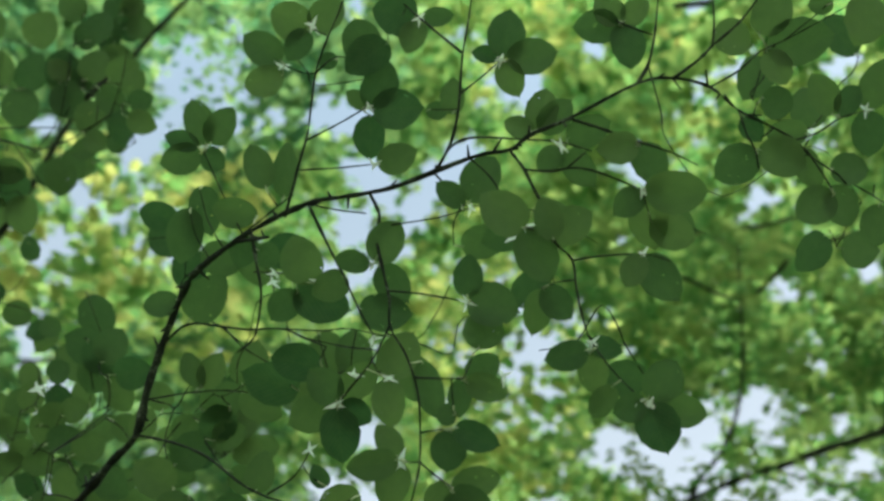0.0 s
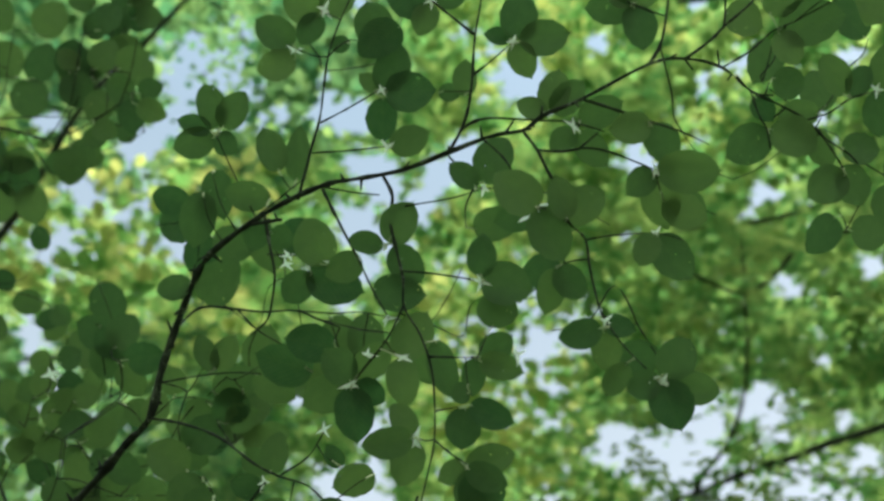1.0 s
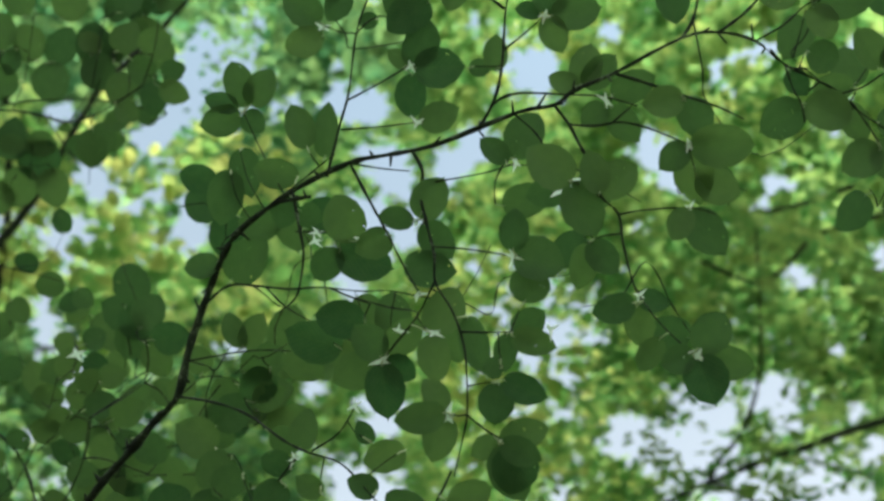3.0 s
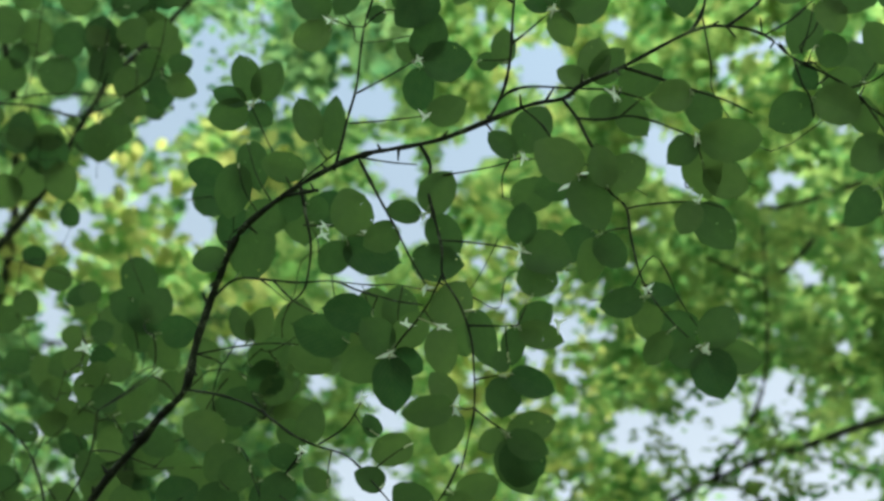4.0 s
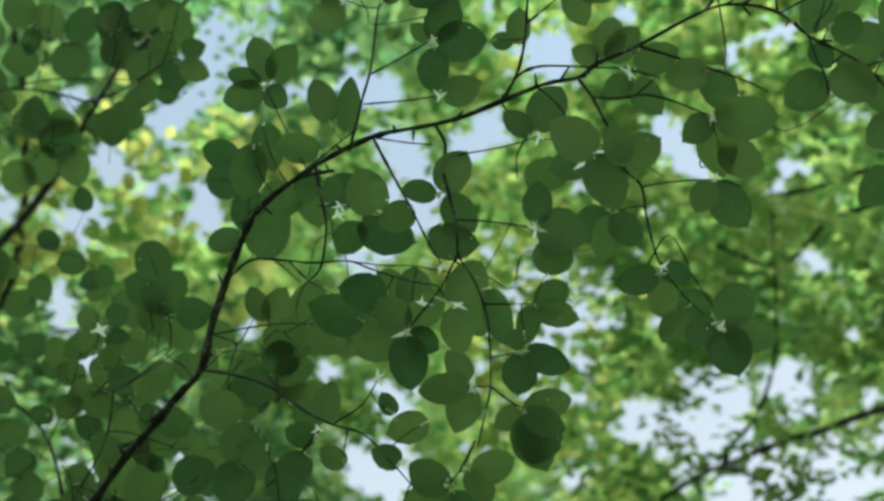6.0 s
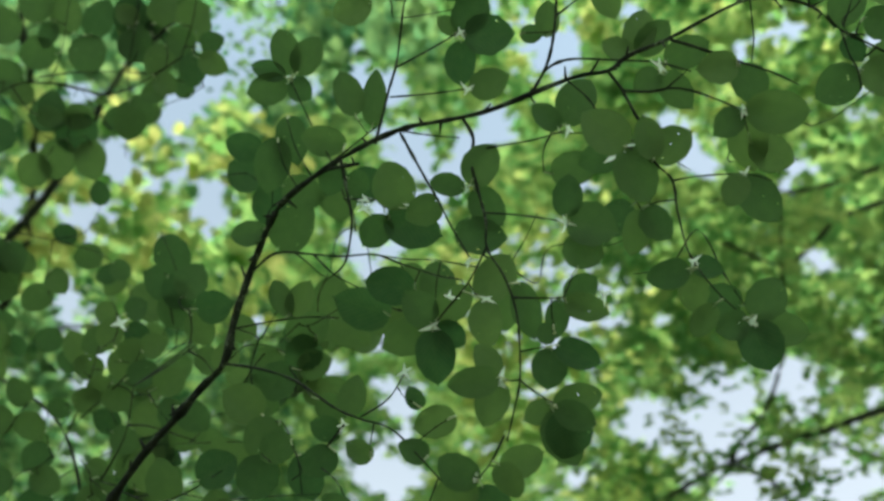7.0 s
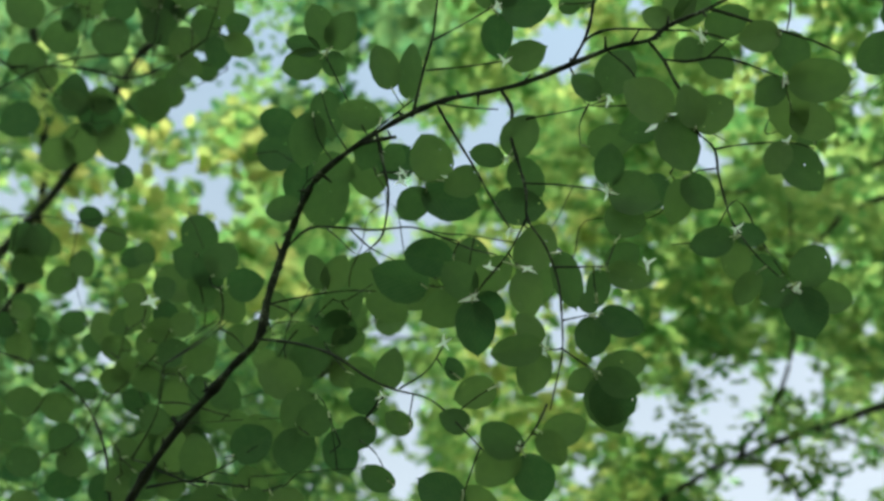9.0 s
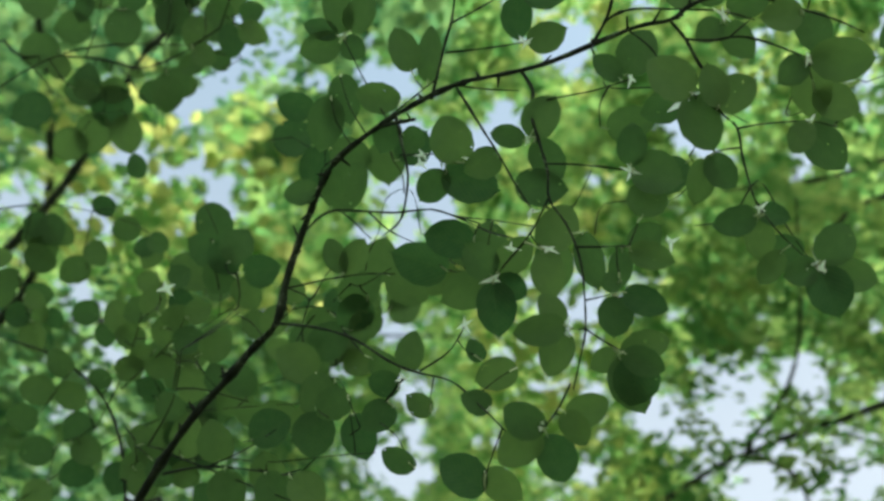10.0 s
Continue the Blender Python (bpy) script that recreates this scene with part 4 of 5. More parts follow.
shoot(spray, 0.15, 0.09, [
    (-57.4, 89.3, -40.5), (-58.1, 89.9, -39.3), (-59.1, 90.1, -38.1)],
    [(-58.8, 89.6, -38.4, 300, 10.0, 8.3)])
shoot(spray, 0.15, 0.09, [
    (-78.8, 104.1, -40.7), (-79.9, 104.1, -39.9), (-81, 103.8, -39.1)],
    [(-81.1, 104.5, -38.9, 100, 9.9, 8.2)])
shoot(spray, 0.15, 0.09, [
    (-78.7, 93, -42.9), (-77.4, 92.5, -43.4), (-76.1, 92.3, -43.9)],
    [(-75.8, 92.9, -43.9, 60, 10.4, 7.9), (-74.9, 93.2, -44.1, 265, 10.9, 9.2)])
shoot(spray, 0.15, 0.09, [
    (-45.7, 75.6, -37), (-46.4, 74.4, -35.8), (-47.4, 73.6, -34.7)],
    [(-46.9, 73.2, -35.0, 330, 6.4, 5.2)])
shoot(spray, 0.15, 0.09, [
    (-93.4, 71.6, -45.1), (-94.1, 70.6, -44.2), (-94.2, 69.3, -43.4)],
    [(-94.9, 69.1, -43.2, 200, 11.2, 8.7)])
shoot(spray, 0.15, 0.09, [
    (-58, 88, -40.9), (-59.7, 88, -41.2), (-61.2, 88.8, -41.6)],
    [(-61.0, 89.4, -41.5, 80, 10.3, 8.4)])
shoot(spray, 0.15, 0.09, [
    (-80.9, 95.6, -42.4), (-82.1, 96, -41.3), (-83.2, 96.7, -40.2)],
    [(-83.5, 96.0, -40.3, 250, 7.2, 5.0)])
shoot(spray, 0.15, 0.09, [
    (-34.8, 82.4, -32), (-36.6, 82.8, -31.3), (-38.4, 83.3, -30.5)],
    [(-37.8, 83.6, -30.7, 30, 8.2, 6.5)])
shoot(spray, 0.15, 0.09, [
    (-38.4, 83.3, -30.5), (-39.9, 83.3, -31), (-41.3, 82.9, -31.4)],
    [(-40.9, 82.5, -31.7, 320, 7.7, 6.1)])
shoot(spray, 0.15, 0.09, [
    (-58.6, 75.3, -42.4), (-58.4, 73.7, -42.1), (-58.7, 72.2, -41.8)],
    [(-58.8, 71.5, -42.0, 265, 9.4, 7.8)])
shoot(spray, 0.15, 0.09, [
    (-86.4, 66.5, -49), (-84.2, 66.3, -48.8), (-82.1, 67, -48.5)],
    [(-82.5, 66.4, -48.6, 240, 11.2, 9.4)])
shoot(spray, 0.15, 0.09, [
    (-48.6, 75.3, -38.2), (-47.7, 73.4, -39), (-46.1, 72, -39.9)],
    [(-46.8, 71.9, -39.7, 190, 7.1, 4.9)])
shoot(spray, 0.15, 0.09, [
    (-83.2, 96.7, -40.2), (-85, 95.6, -39.7), (-87.1, 95.2, -39.2)],
    [(-87.2, 95.9, -39.0, 100, 10.4, 8.2)])
shoot(spray, 0.15, 0.09, [
    (-37, 78.6, -33.2), (-35.2, 77.5, -32.2), (-33.4, 76.6, -31.2)],
    [(-33.5, 75.9, -31.3, 270, 8.1, 6.2)])
shoot(spray, 0.15, 0.09, [
    (-33.4, 76.6, -31.2), (-32.2, 76.4, -30), (-31.3, 75.7, -28.9)],
    [(-30.6, 75.9, -29.1, 20, 5.7, 4.8)])
shoot(spray, 0.15, 0.09, [
    (-31.3, 75.7, -28.9), (-31, 74.4, -28.6), (-31, 73.2, -28.2)],
    [(-30.4, 72.9, -28.5, 338, 7.1, 5.2)])
shoot(spray, 0.15, 0.09, [
    (-86.4, 66.5, -49), (-86.5, 64.3, -48.4), (-87.5, 62.4, -47.8)],
    [(-88.0, 62.0, -47.7, 220, 9.9, 8.2)])
shoot(spray, 0.15, 0.09, [
    (-82.1, 67, -48.5), (-79.6, 66.4, -48.8), (-77.1, 67, -49.1)],
    [(-77.0, 66.3, -49.3, 280, 10.4, 8.2)])
shoot(spray, 0.15, 0.09, [
    (-77.1, 67, -49.1), (-76.6, 66, -50.2), (-76.2, 65.1, -51.2)],
    [(-76.6, 65.5, -50.9, 140, 12.4, 10.4)])
shoot(spray, 0.15, 0.09, [
    (-87.1, 95.2, -39.2), (-89.6, 94.1, -38.8), (-91.4, 92.2, -38.4)],
    [(-91.9, 92.5, -38.1, 150, 11.2, 8.7)])
shoot(spray, 0.15, 0.09, [
    (-82.1, 67, -48.5), (-81.3, 69.9, -47.9), (-81.4, 72.9, -47.3)],
    [(-82.0, 72.9, -47.0, 180, 11.2, 8.7)])
shoot(spray, 0.15, 0.09, [
    (-44.2, 75.7, -36.4), (-44, 79.2, -36.4), (-45, 82.5, -36.4)],
    [(-45.3, 81.9, -36.5, 250, 8.5, 6.7)])
shoot(spray, 0.15, 0.09, [
    (-45, 82.5, -36.4), (-47.4, 84.5, -36), (-49, 87.1, -35.7)],
    [(-48.6, 87.7, -35.7, 60, 8.1, 6.7)])
shoot(spray, 0.15, 0.09, [
    (-78.5, 105, -40.5), (-75.3, 104.7, -41.5), (-72.5, 103.1, -42.4)],
    [(-72.1, 103.7, -42.4, 60, 9.9, 8.2)])
shoot(spray, 0.15, 0.09, [
    (-56.4, 99.1, -39.1), (-52.4, 97.7, -36.8), (-48.3, 96.8, -34.6)],
    [(-47.9, 97.4, -34.6, 60, 8.2, 6.7)])

# inner shoots, higher up behind the main spray
shoot(spray, 0.14, 0.08, [
    (8.2, 20.9, 2.1), (9.3, 19.1, -8.9), (10.4, 17.4, -16.8), (13.3, 24.2, -14.8), (19.1, 24.6, -13.1), (20.8, 16.4, -13.8)],
    [])
shoot(spray, 0.14, 0.08, [
    (17.5, 24.4, -13.5), (17.4, 27.6, -12.8), (15.9, 30.4, -12.2)],
    [(16.4, 30.9, -12.2, 46, 7.4, 6.3)])
shoot(spray, 0.14, 0.08, [
    (15.9, 30.4, -12.2), (14.8, 33.2, -12.3), (13.6, 36, -12.4)],
    [(13.6, 35.3, -12.6, 273, 8.4, 6.9)])
shoot(spray, 0.14, 0.08, [
    (10.4, 17.4, -16.8), (8.4, 13.6, -17.4), (8.3, 9.2, -18)],
    [(8.5, 9.8, -17.9, 70, 9.0, 6.9)])
shoot(spray, 0.14, 0.08, [
    (33.6, 7.3, 6.7), (33.6, 8.5, -3.5), (33.5, 9.7, -10.7), (27.7, 9, -12.8), (23, 10.9, -14.1)],
    [(34.6, 10.7, -10.4, 257, 7.5, 5.8)])
shoot(spray, 0.14, 0.08, [
    (26.4, 9.5, -13.1), (27.1, 9.4, -14.4), (27.8, 9.6, -15.7)],
    [(27.1, 9.5, -15.6, 192, 8.7, 5.9)])
shoot(spray, 0.14, 0.08, [
    (29.8, 9.2, -12), (29, 13.4, -10.8), (28, 17.5, -9.7)],
    [(28.2, 16.9, -9.9, 298, 8.6, 6.0)])
shoot(spray, 0.14, 0.08, [
    (2.7, 5.1, 1.1), (2.8, 5, -4.4), (3, 4.8, -7), (7.5, 9.5, -5.6), (12.8, 5.8, -4.5), (20, 8, -2.6)],
    [])
shoot(spray, 0.14, 0.08, [
    (13.4, 6, -4.3), (13.9, 5, -4.7), (14.8, 4.3, -5)],
    [(14.2, 3.8, -5.0, 224, 6.9, 6.0)])
shoot(spray, 0.14, 0.08, [
    (11.8, 6.5, -4.7), (10.2, 4.9, -4.2), (8.7, 3.2, -3.8)],
    [(9.3, 3.6, -3.9, 32, 8.3, 6.1)])
shoot(spray, 0.14, 0.08, [
    (2.9, 4.8, -6.5), (1.7, -0.5, -6.1), (2.9, -5.8, -5.7)],
    [(3.5, -5.3, -5.7, 42, 8.1, 6.1)])
shoot(spray, 0.14, 0.08, [
    (59, 33.3, 16.3), (58.7, 33.4, 6.8), (58.4, 33.5, 0.3), (67.6, 32.4, -0.6), (74.7, 28.8, -2.5), (78.6, 26.3, -3.6)],
    [])
shoot(spray, 0.14, 0.08, [
    (58.5, 33.5, 1.5), (56.9, 30.3, 1.5), (56.9, 26.7, 1.5)],
    [(57.6, 26.9, 1.3, 13, 7.8, 5.1)])
shoot(spray, 0.14, 0.08, [
    (86.6, 29.6, 12.1), (85.4, 28.8, 1), (84.1, 28.1, -7.1), (89.6, 29.8, -8.7), (94.1, 28.2, -10)],
    [])
shoot(spray, 0.14, 0.08, [
    (91.6, 29.1, -9.3), (91.1, 27.8, -9.8), (91.1, 26.3, -10.3)],
    [(90.9, 26.9, -10.0, 117, 7.2, 5.0)])
shoot(spray, 0.14, 0.08, [
    (106.6, 50.6, 5.9), (104.6, 51.6, -7.5), (102.5, 52.7, -17.8), (110.5, 47.9, -22.2), (116.8, 56.9, -25.6)],
    [(111.1, 48.7, -23.3, 96, 7.2, 5.8)])
shoot(spray, 0.14, 0.08, [
    (116.8, 56.9, -25.6), (119.1, 59.2, -26.7), (120.2, 62.3, -27.8)],
    [(119.8, 62.8, -27.5, 126, 8.6, 5.7)])
shoot(spray, 0.14, 0.08, [
    (102.5, 52.7, -17.8), (104, 56.8, -17.6), (105.2, 61, -17.4)],
    [(104.9, 60.4, -17.5, 244, 8.1, 5.7)])
shoot(spray, 0.14, 0.08, [
    (8.5, 36.4, 3.6), (4.1, 35.5, -5.5), (-0.4, 34.7, -11.7), (-5.9, 38.1, -13.2)],
    [(1.3, 35.1, -11.5, 250, 8.3, 6.5)])
shoot(spray, 0.14, 0.08, [
    (2.9, 35.3, -7.2), (3.1, 34.3, -7.4), (3.8, 33.5, -7.5)],
    [(4.4, 33.3, -7.8, 342, 8.1, 6.3)])
shoot(spray, 0.14, 0.08, [
    (-5.9, 38.1, -13.2), (-8.2, 37.9, -12.5), (-10.6, 37.5, -11.8)],
    [(-9.9, 37.6, -12.0, 11, 8.5, 6.9)])
shoot(spray, 0.14, 0.08, [
    (31.8, 59.8, 11.2), (30.4, 60.3, 1.6), (29, 60.8, -5), (43.8, 59.3, -2.5)],
    [])
shoot(spray, 0.14, 0.08, [
    (8.7, -9.8, 0.6), (7.8, -11.5, -6.1), (7, -13.3, -9.9), (-1.4, -12.9, -12.6), (-20.6, -12.6, -19.9), (-36.3, -12.4, -26.4)],
    [])
shoot(spray, 0.14, 0.08, [
    (-18.9, -12.6, -19.2), (-17.4, -10.8, -19.8), (-16.8, -8.5, -20.5)],
    [(-17.4, -8.9, -20.4, 216, 8.3, 6.0)])
shoot(spray, 0.14, 0.08, [
    (-11.9, -12.8, -16.5), (-12.5, -15, -15.4), (-13, -17.3, -14.3)],
    [(-12.4, -17.0, -14.4, 26, 8.5, 6.3)])
shoot(spray, 0.14, 0.08, [
    (-1.4, -12.9, -12.6), (-2.8, -16.2, -12.2), (-2.6, -19.8, -11.8)],
    [(-2.1, -19.3, -11.8, 51, 8.2, 6.5)])
shoot(spray, 0.14, 0.08, [
    (-36.3, -12.4, -26.4), (-36.8, -17.3, -26.7), (-36.3, -22.2, -26.9)],
    [(-36.1, -21.5, -26.8, 79, 9.7, 6.6)])
shoot(spray, 0.14, 0.08, [
    (-26.3, -2.4, -10.7), (-25.3, 3.2, -20.7), (-24.2, 8.8, -27.6), (-45, 6.5, -36.1), (-67.1, 5.8, -45.9)],
    [])
shoot(spray, 0.14, 0.08, [
    (-31.8, 8, -30.7), (-31, 21, -29.5), (-35.9, 33.1, -28.2)],
    [(-35.7, 32.5, -28.5, 288, 10.2, 7.9)])
shoot(spray, 0.14, 0.08, [
    (-24.2, -22.6, -10.6), (-23.4, -22.1, -17), (-22.5, -21.7, -20.4), (-9.5, -23, -15.2), (6.9, -22.3, -9.2), (16.3, -22, -6.1)],
    [])
shoot(spray, 0.14, 0.08, [
    (-9.5, -23, -15.2), (-9.8, -26.1, -15.9), (-8.7, -29, -16.6)],
    [(-8.8, -28.3, -16.4, 104, 8.2, 6.6)])
shoot(spray, 0.14, 0.08, [
    (12, -22.1, -7.5), (11.8, -18.5, -6.7), (11.4, -14.8, -5.9)],
    [(11.5, -15.4, -6.2, 286, 8.3, 5.7)])
shoot(spray, 0.14, 0.08, [
    (32.3, 13.5, 10.3), (33.3, 15.3, -1.5), (34.4, 17.1, -10.2), (46.5, 14.1, -7.6), (50.3, 16.9, -6.9), (53.5, 22.7, -6.9)],
    [])
shoot(spray, 0.14, 0.08, [
    (46.5, 14.1, -7.6), (46, 13.2, -7), (45.6, 12.3, -6.4)],
    [(45.7, 11.7, -6.6, 285, 8.2, 5.9)])
shoot(spray, 0.14, 0.08, [
    (35.5, 16.8, -10), (34.3, 12.8, -11), (33.9, 8.6, -12)],
    [(34.0, 9.3, -11.8, 92, 8.1, 6.0)])
shoot(spray, 0.14, 0.08, [
    (51.7, 10.6, 15.9), (52.2, 11.2, 1.7), (52.7, 11.8, -9.6), (54.9, 17.6, -9.5), (65, 17.6, -11.4), (69.5, 21.8, -12.7)],
    [])
shoot(spray, 0.14, 0.08, [
    (69.5, 21.8, -12.7), (69.4, 23.4, -12.3), (68.5, 24.9, -11.9)],
    [(68.0, 24.4, -11.9, 220, 7.4, 5.3)])
shoot(spray, 0.14, 0.08, [
    (68.5, 24.9, -11.9), (69.2, 26.6, -12.9), (69.8, 28.4, -13.8)],
    [(69.8, 29.1, -13.7, 94, 8.1, 5.8)])
shoot(spray, 0.14, 0.08, [
    (89.6, 47, 12.8), (89.1, 46.9, -4.2), (88.5, 46.8, -18.1), (96.4, 37.5, -21.3), (111.3, 47, -27.8), (118.4, 37.7, -32.2)],
    [])
shoot(spray, 0.14, 0.08, [
    (118.4, 37.7, -32.2), (115.9, 33.7, -31.3), (113.6, 29.6, -30.4)],
    [(114.3, 29.6, -30.6, 357, 6.8, 5.7)])
shoot(spray, 0.14, 0.08, [
    (113.6, 29.6, -30.4), (113.3, 30.9, -28.8), (112.5, 31.9, -27.2)],
    [(112.0, 31.4, -27.2, 232, 7.5, 5.6)])
shoot(spray, 0.14, 0.08, [
    (80, 8.7, 13.5), (81.2, 9.4, 5.3), (82.3, 10.2, 0), (79.5, 15.8, 0.7), (75.5, 10.2, 1.8), (70.4, 9.2, 3.2)],
    [])
shoot(spray, 0.14, 0.08, [
    (82.3, 10.2, 0), (83.8, 7.3, -0.7), (85.4, 4.5, -1.3)],
    [(84.8, 4.6, -1.1, 164, 6.2, 5.1)])
shoot(spray, 0.14, 0.08, [
    (36.8, 11.6, 11.5), (37.9, 12.3, -1.4), (39.1, 13, -11.3), (30.3, 10.3, -14.3), (22.2, 12.5, -16.8), (10.1, 14, -20.4)],
    [])
shoot(spray, 0.14, 0.08, [
    (24.4, 11.9, -16.1), (25.5, 12.3, -17.2), (26.3, 13.2, -18.2)],
    [(25.7, 13.2, -18.0, 176, 7.4, 6.1)])
shoot(spray, 0.14, 0.08, [
    (-26.3, -2.4, -10.7), (-26.6, 4.7, -23.4), (-26.9, 11.8, -33), (-40.6, 7.4, -38.6), (-48.8, 5.7, -42.1), (-71.7, 18.7, -51.2)],
    [])
shoot(spray, 0.14, 0.08, [
    (-55.1, 9.2, -44.6), (-51.2, 16.2, -41.2), (-50.7, 24.1, -37.8)],
    [(-50.2, 23.7, -38.1, 319, 10.6, 7.7)])

# ---- the tall beeches of the canopy ----
# sky gaps, cones fitted to the camera's view: a place in each, its radius
STAND = np.array((-0.08, 0.05, 1.55))
SKY_WEST = [(-2.14, 5.01, 8.77, 0.23), (-1.96, 5.21, 8.68, 0.15), (-1.78, 4.87, 8.96, 0.15), (-2.62, 5.45, 8.29, 0.15), (-2.44, 5.45, 8.35, 0.15), (-2.27, 5.38, 8.46, 0.12), (-3.31, 5.19, 8.19, 0.11), (-3.37, 5.18, 8.17, 0.08), (-3.20, 5.20, 8.24, 0.08), (-2.81, 4.89, 8.63, 0.07), (-2.99, 5.07, 8.43, 0.05), (-3.08, 5.59, 7.98, 0.13), (-3.15, 5.64, 7.90, 0.11), (-1.78, 5.16, 8.76, 0.18), (-1.50, 5.44, 8.62, 0.11), (-2.14, 5.28, 8.58, 0.16), (-3.01, 5.74, 7.88, 0.13)]
SKY_NORTHWEST = [(-3.30, 5.97, 7.51, 0.14), (-3.20, 5.97, 7.57, 0.10), (-3.78, 5.76, 7.43, 0.08), (-2.69, 5.86, 7.90, 0.09), (-2.50, 5.81, 8.03, 0.06), (-2.80, 5.67, 8.03, 0.05), (-2.28, 6.09, 7.85, 0.15), (-2.30, 6.21, 7.73, 0.11), (-2.33, 5.91, 8.00, 0.07), (-1.81, 5.49, 8.51, 0.09), (-1.94, 5.60, 8.39, 0.06), (-1.06, 5.43, 8.70, 0.17), (-0.73, 5.50, 8.68, 0.16), (-1.02, 5.20, 8.87, 0.09), (-0.60, 5.92, 8.35, 0.21), (-0.47, 6.32, 7.99, 0.17), (-0.87, 5.78, 8.45, 0.09), (-1.65, 5.69, 8.39, 0.06), (-0.77, 4.69, 9.23, 0.13), (-2.37, 5.13, 8.61, 0.10), (-0.82, 6.24, 8.04, 0.17), (-0.70, 6.51, 7.78, 0.12)]
SKY_NORTH = [(0.10, 4.94, 9.10, 0.09), (0.68, 5.27, 8.84, 0.19), (0.73, 5.16, 8.91, 0.13), (1.30, 4.94, 8.98, 0.12), (0.17, 5.75, 8.51, 0.18), (0.10, 5.86, 8.42, 0.12), (1.70, 5.75, 8.28, 0.17), (1.57, 5.69, 8.37, 0.12), (1.86, 5.87, 8.13, 0.14), (1.98, 5.90, 8.07, 0.11), (2.17, 5.11, 8.65, 0.10), (2.54, 4.89, 8.67, 0.11), (2.37, 4.97, 8.67, 0.07), (3.15, 5.34, 8.08, 0.07), (2.61, 5.77, 7.96, 0.11), (2.58, 5.92, 7.84, 0.08), (1.00, 6.14, 8.09, 0.06), (0.87, 6.15, 8.10, 0.06), (2.13, 4.55, 9.03, 0.11), (-0.23, 6.14, 8.18, 0.16), (-0.05, 5.91, 8.38, 0.15), (3.02, 5.17, 8.27, 0.12), (3.23, 4.77, 8.46, 0.14), (1.56, 6.22, 7.90, 0.07)]
SKY_LOW_WEST = [(-3.44, 6.28, 7.11, 0.10), (-3.41, 6.41, 6.98, 0.10), (-3.40, 6.52, 6.85, 0.10), (-3.25, 6.17, 7.34, 0.07), (-3.18, 6.76, 6.69, 0.10), (-1.98, 6.89, 7.08, 0.11), (-1.27, 7.20, 6.89, 0.12), (-2.46, 7.38, 6.20, 0.08), (-3.50, 6.93, 6.24, 0.07), (-3.27, 6.88, 6.47, 0.07), (-3.77, 6.64, 6.45, 0.05), (-0.92, 6.65, 7.61, 0.13), (-0.64, 7.41, 6.69, 0.14), (-0.84, 7.31, 6.82, 0.09), (-0.94, 7.06, 7.13, 0.07), (-0.92, 7.70, 6.22, 0.17), (-0.63, 7.77, 6.15, 0.15), (-1.03, 7.62, 6.32, 0.09), (-2.08, 7.48, 6.21, 0.06), (-0.62, 7.60, 6.43, 0.12), (-0.76, 7.79, 6.10, 0.12), (-1.09, 6.48, 7.77, 0.12), (-0.82, 7.06, 7.15, 0.12)]
SKY_EAST = [(0.07, 6.59, 7.73, 0.06), (0.63, 7.08, 7.12, 0.09), (1.43, 7.38, 6.55, 0.18), (1.80, 7.41, 6.38, 0.21), (1.55, 7.43, 6.44, 0.15), (2.00, 7.15, 6.67, 0.16), (2.16, 7.35, 6.31, 0.16), (2.18, 7.17, 6.57, 0.12), (1.94, 7.50, 6.18, 0.14), (1.79, 7.59, 6.09, 0.12), (2.51, 7.00, 6.64, 0.11), (2.65, 6.89, 6.72, 0.10), (2.71, 6.95, 6.61, 0.10), (2.67, 7.07, 6.46, 0.10), (0.76, 6.96, 7.25, 0.13), (0.98, 7.16, 6.97, 0.09)]
SKY_LOW_EAST = [(2.87, 7.22, 6.12, 0.13), (2.96, 7.34, 5.87, 0.16), (2.41, 7.46, 6.01, 0.16), (2.69, 7.40, 5.94, 0.12), (2.20, 7.57, 5.94, 0.14), (3.20, 6.88, 6.41, 0.08), (3.07, 7.13, 6.13, 0.05), (3.23, 7.22, 5.87, 0.08), (2.82, 6.28, 7.36, 0.11), (2.90, 6.29, 7.31, 0.08), (3.11, 6.60, 6.83, 0.08), (3.06, 6.45, 7.05, 0.06), (2.81, 6.67, 6.92, 0.05), (0.85, 7.72, 6.16, 0.12), (1.19, 6.91, 7.23, 0.07), (0.92, 7.36, 6.70, 0.08), (1.58, 6.87, 7.19, 0.07), (1.76, 7.12, 6.81, 0.06), (3.45, 5.98, 7.32, 0.11), (3.32, 7.01, 6.13, 0.11), (2.59, 7.50, 5.83, 0.17), (2.12, 7.64, 5.86, 0.11)]
dice = np.random.RandomState(5)


def in_the_open(p, loose):
    """True for the places that lie in one of the gaps. loose: how far the rim of a gap frays."""
    hit = np.zeros(len(p), bool)
    rel = p - STAND
    far = np.linalg.norm(rel, axis=1)
    fray = 1 + loose * dice.uniform(-1, 1, len(p))
    for x, y, z, r in SKY_WEST + SKY_NORTHWEST + SKY_NORTH + SKY_LOW_WEST + SKY_EAST + SKY_LOW_EAST:
        g = np.array((x, y, z)) - STAND
        reach = np.linalg.norm(g)
        along = rel @ (g / reach)
        off = np.linalg.norm(rel - along[:, None] * (g / reach), axis=1)
        hit |= (along > 0) & (off < 1.25 * r * fray * far / reach)
    return hit


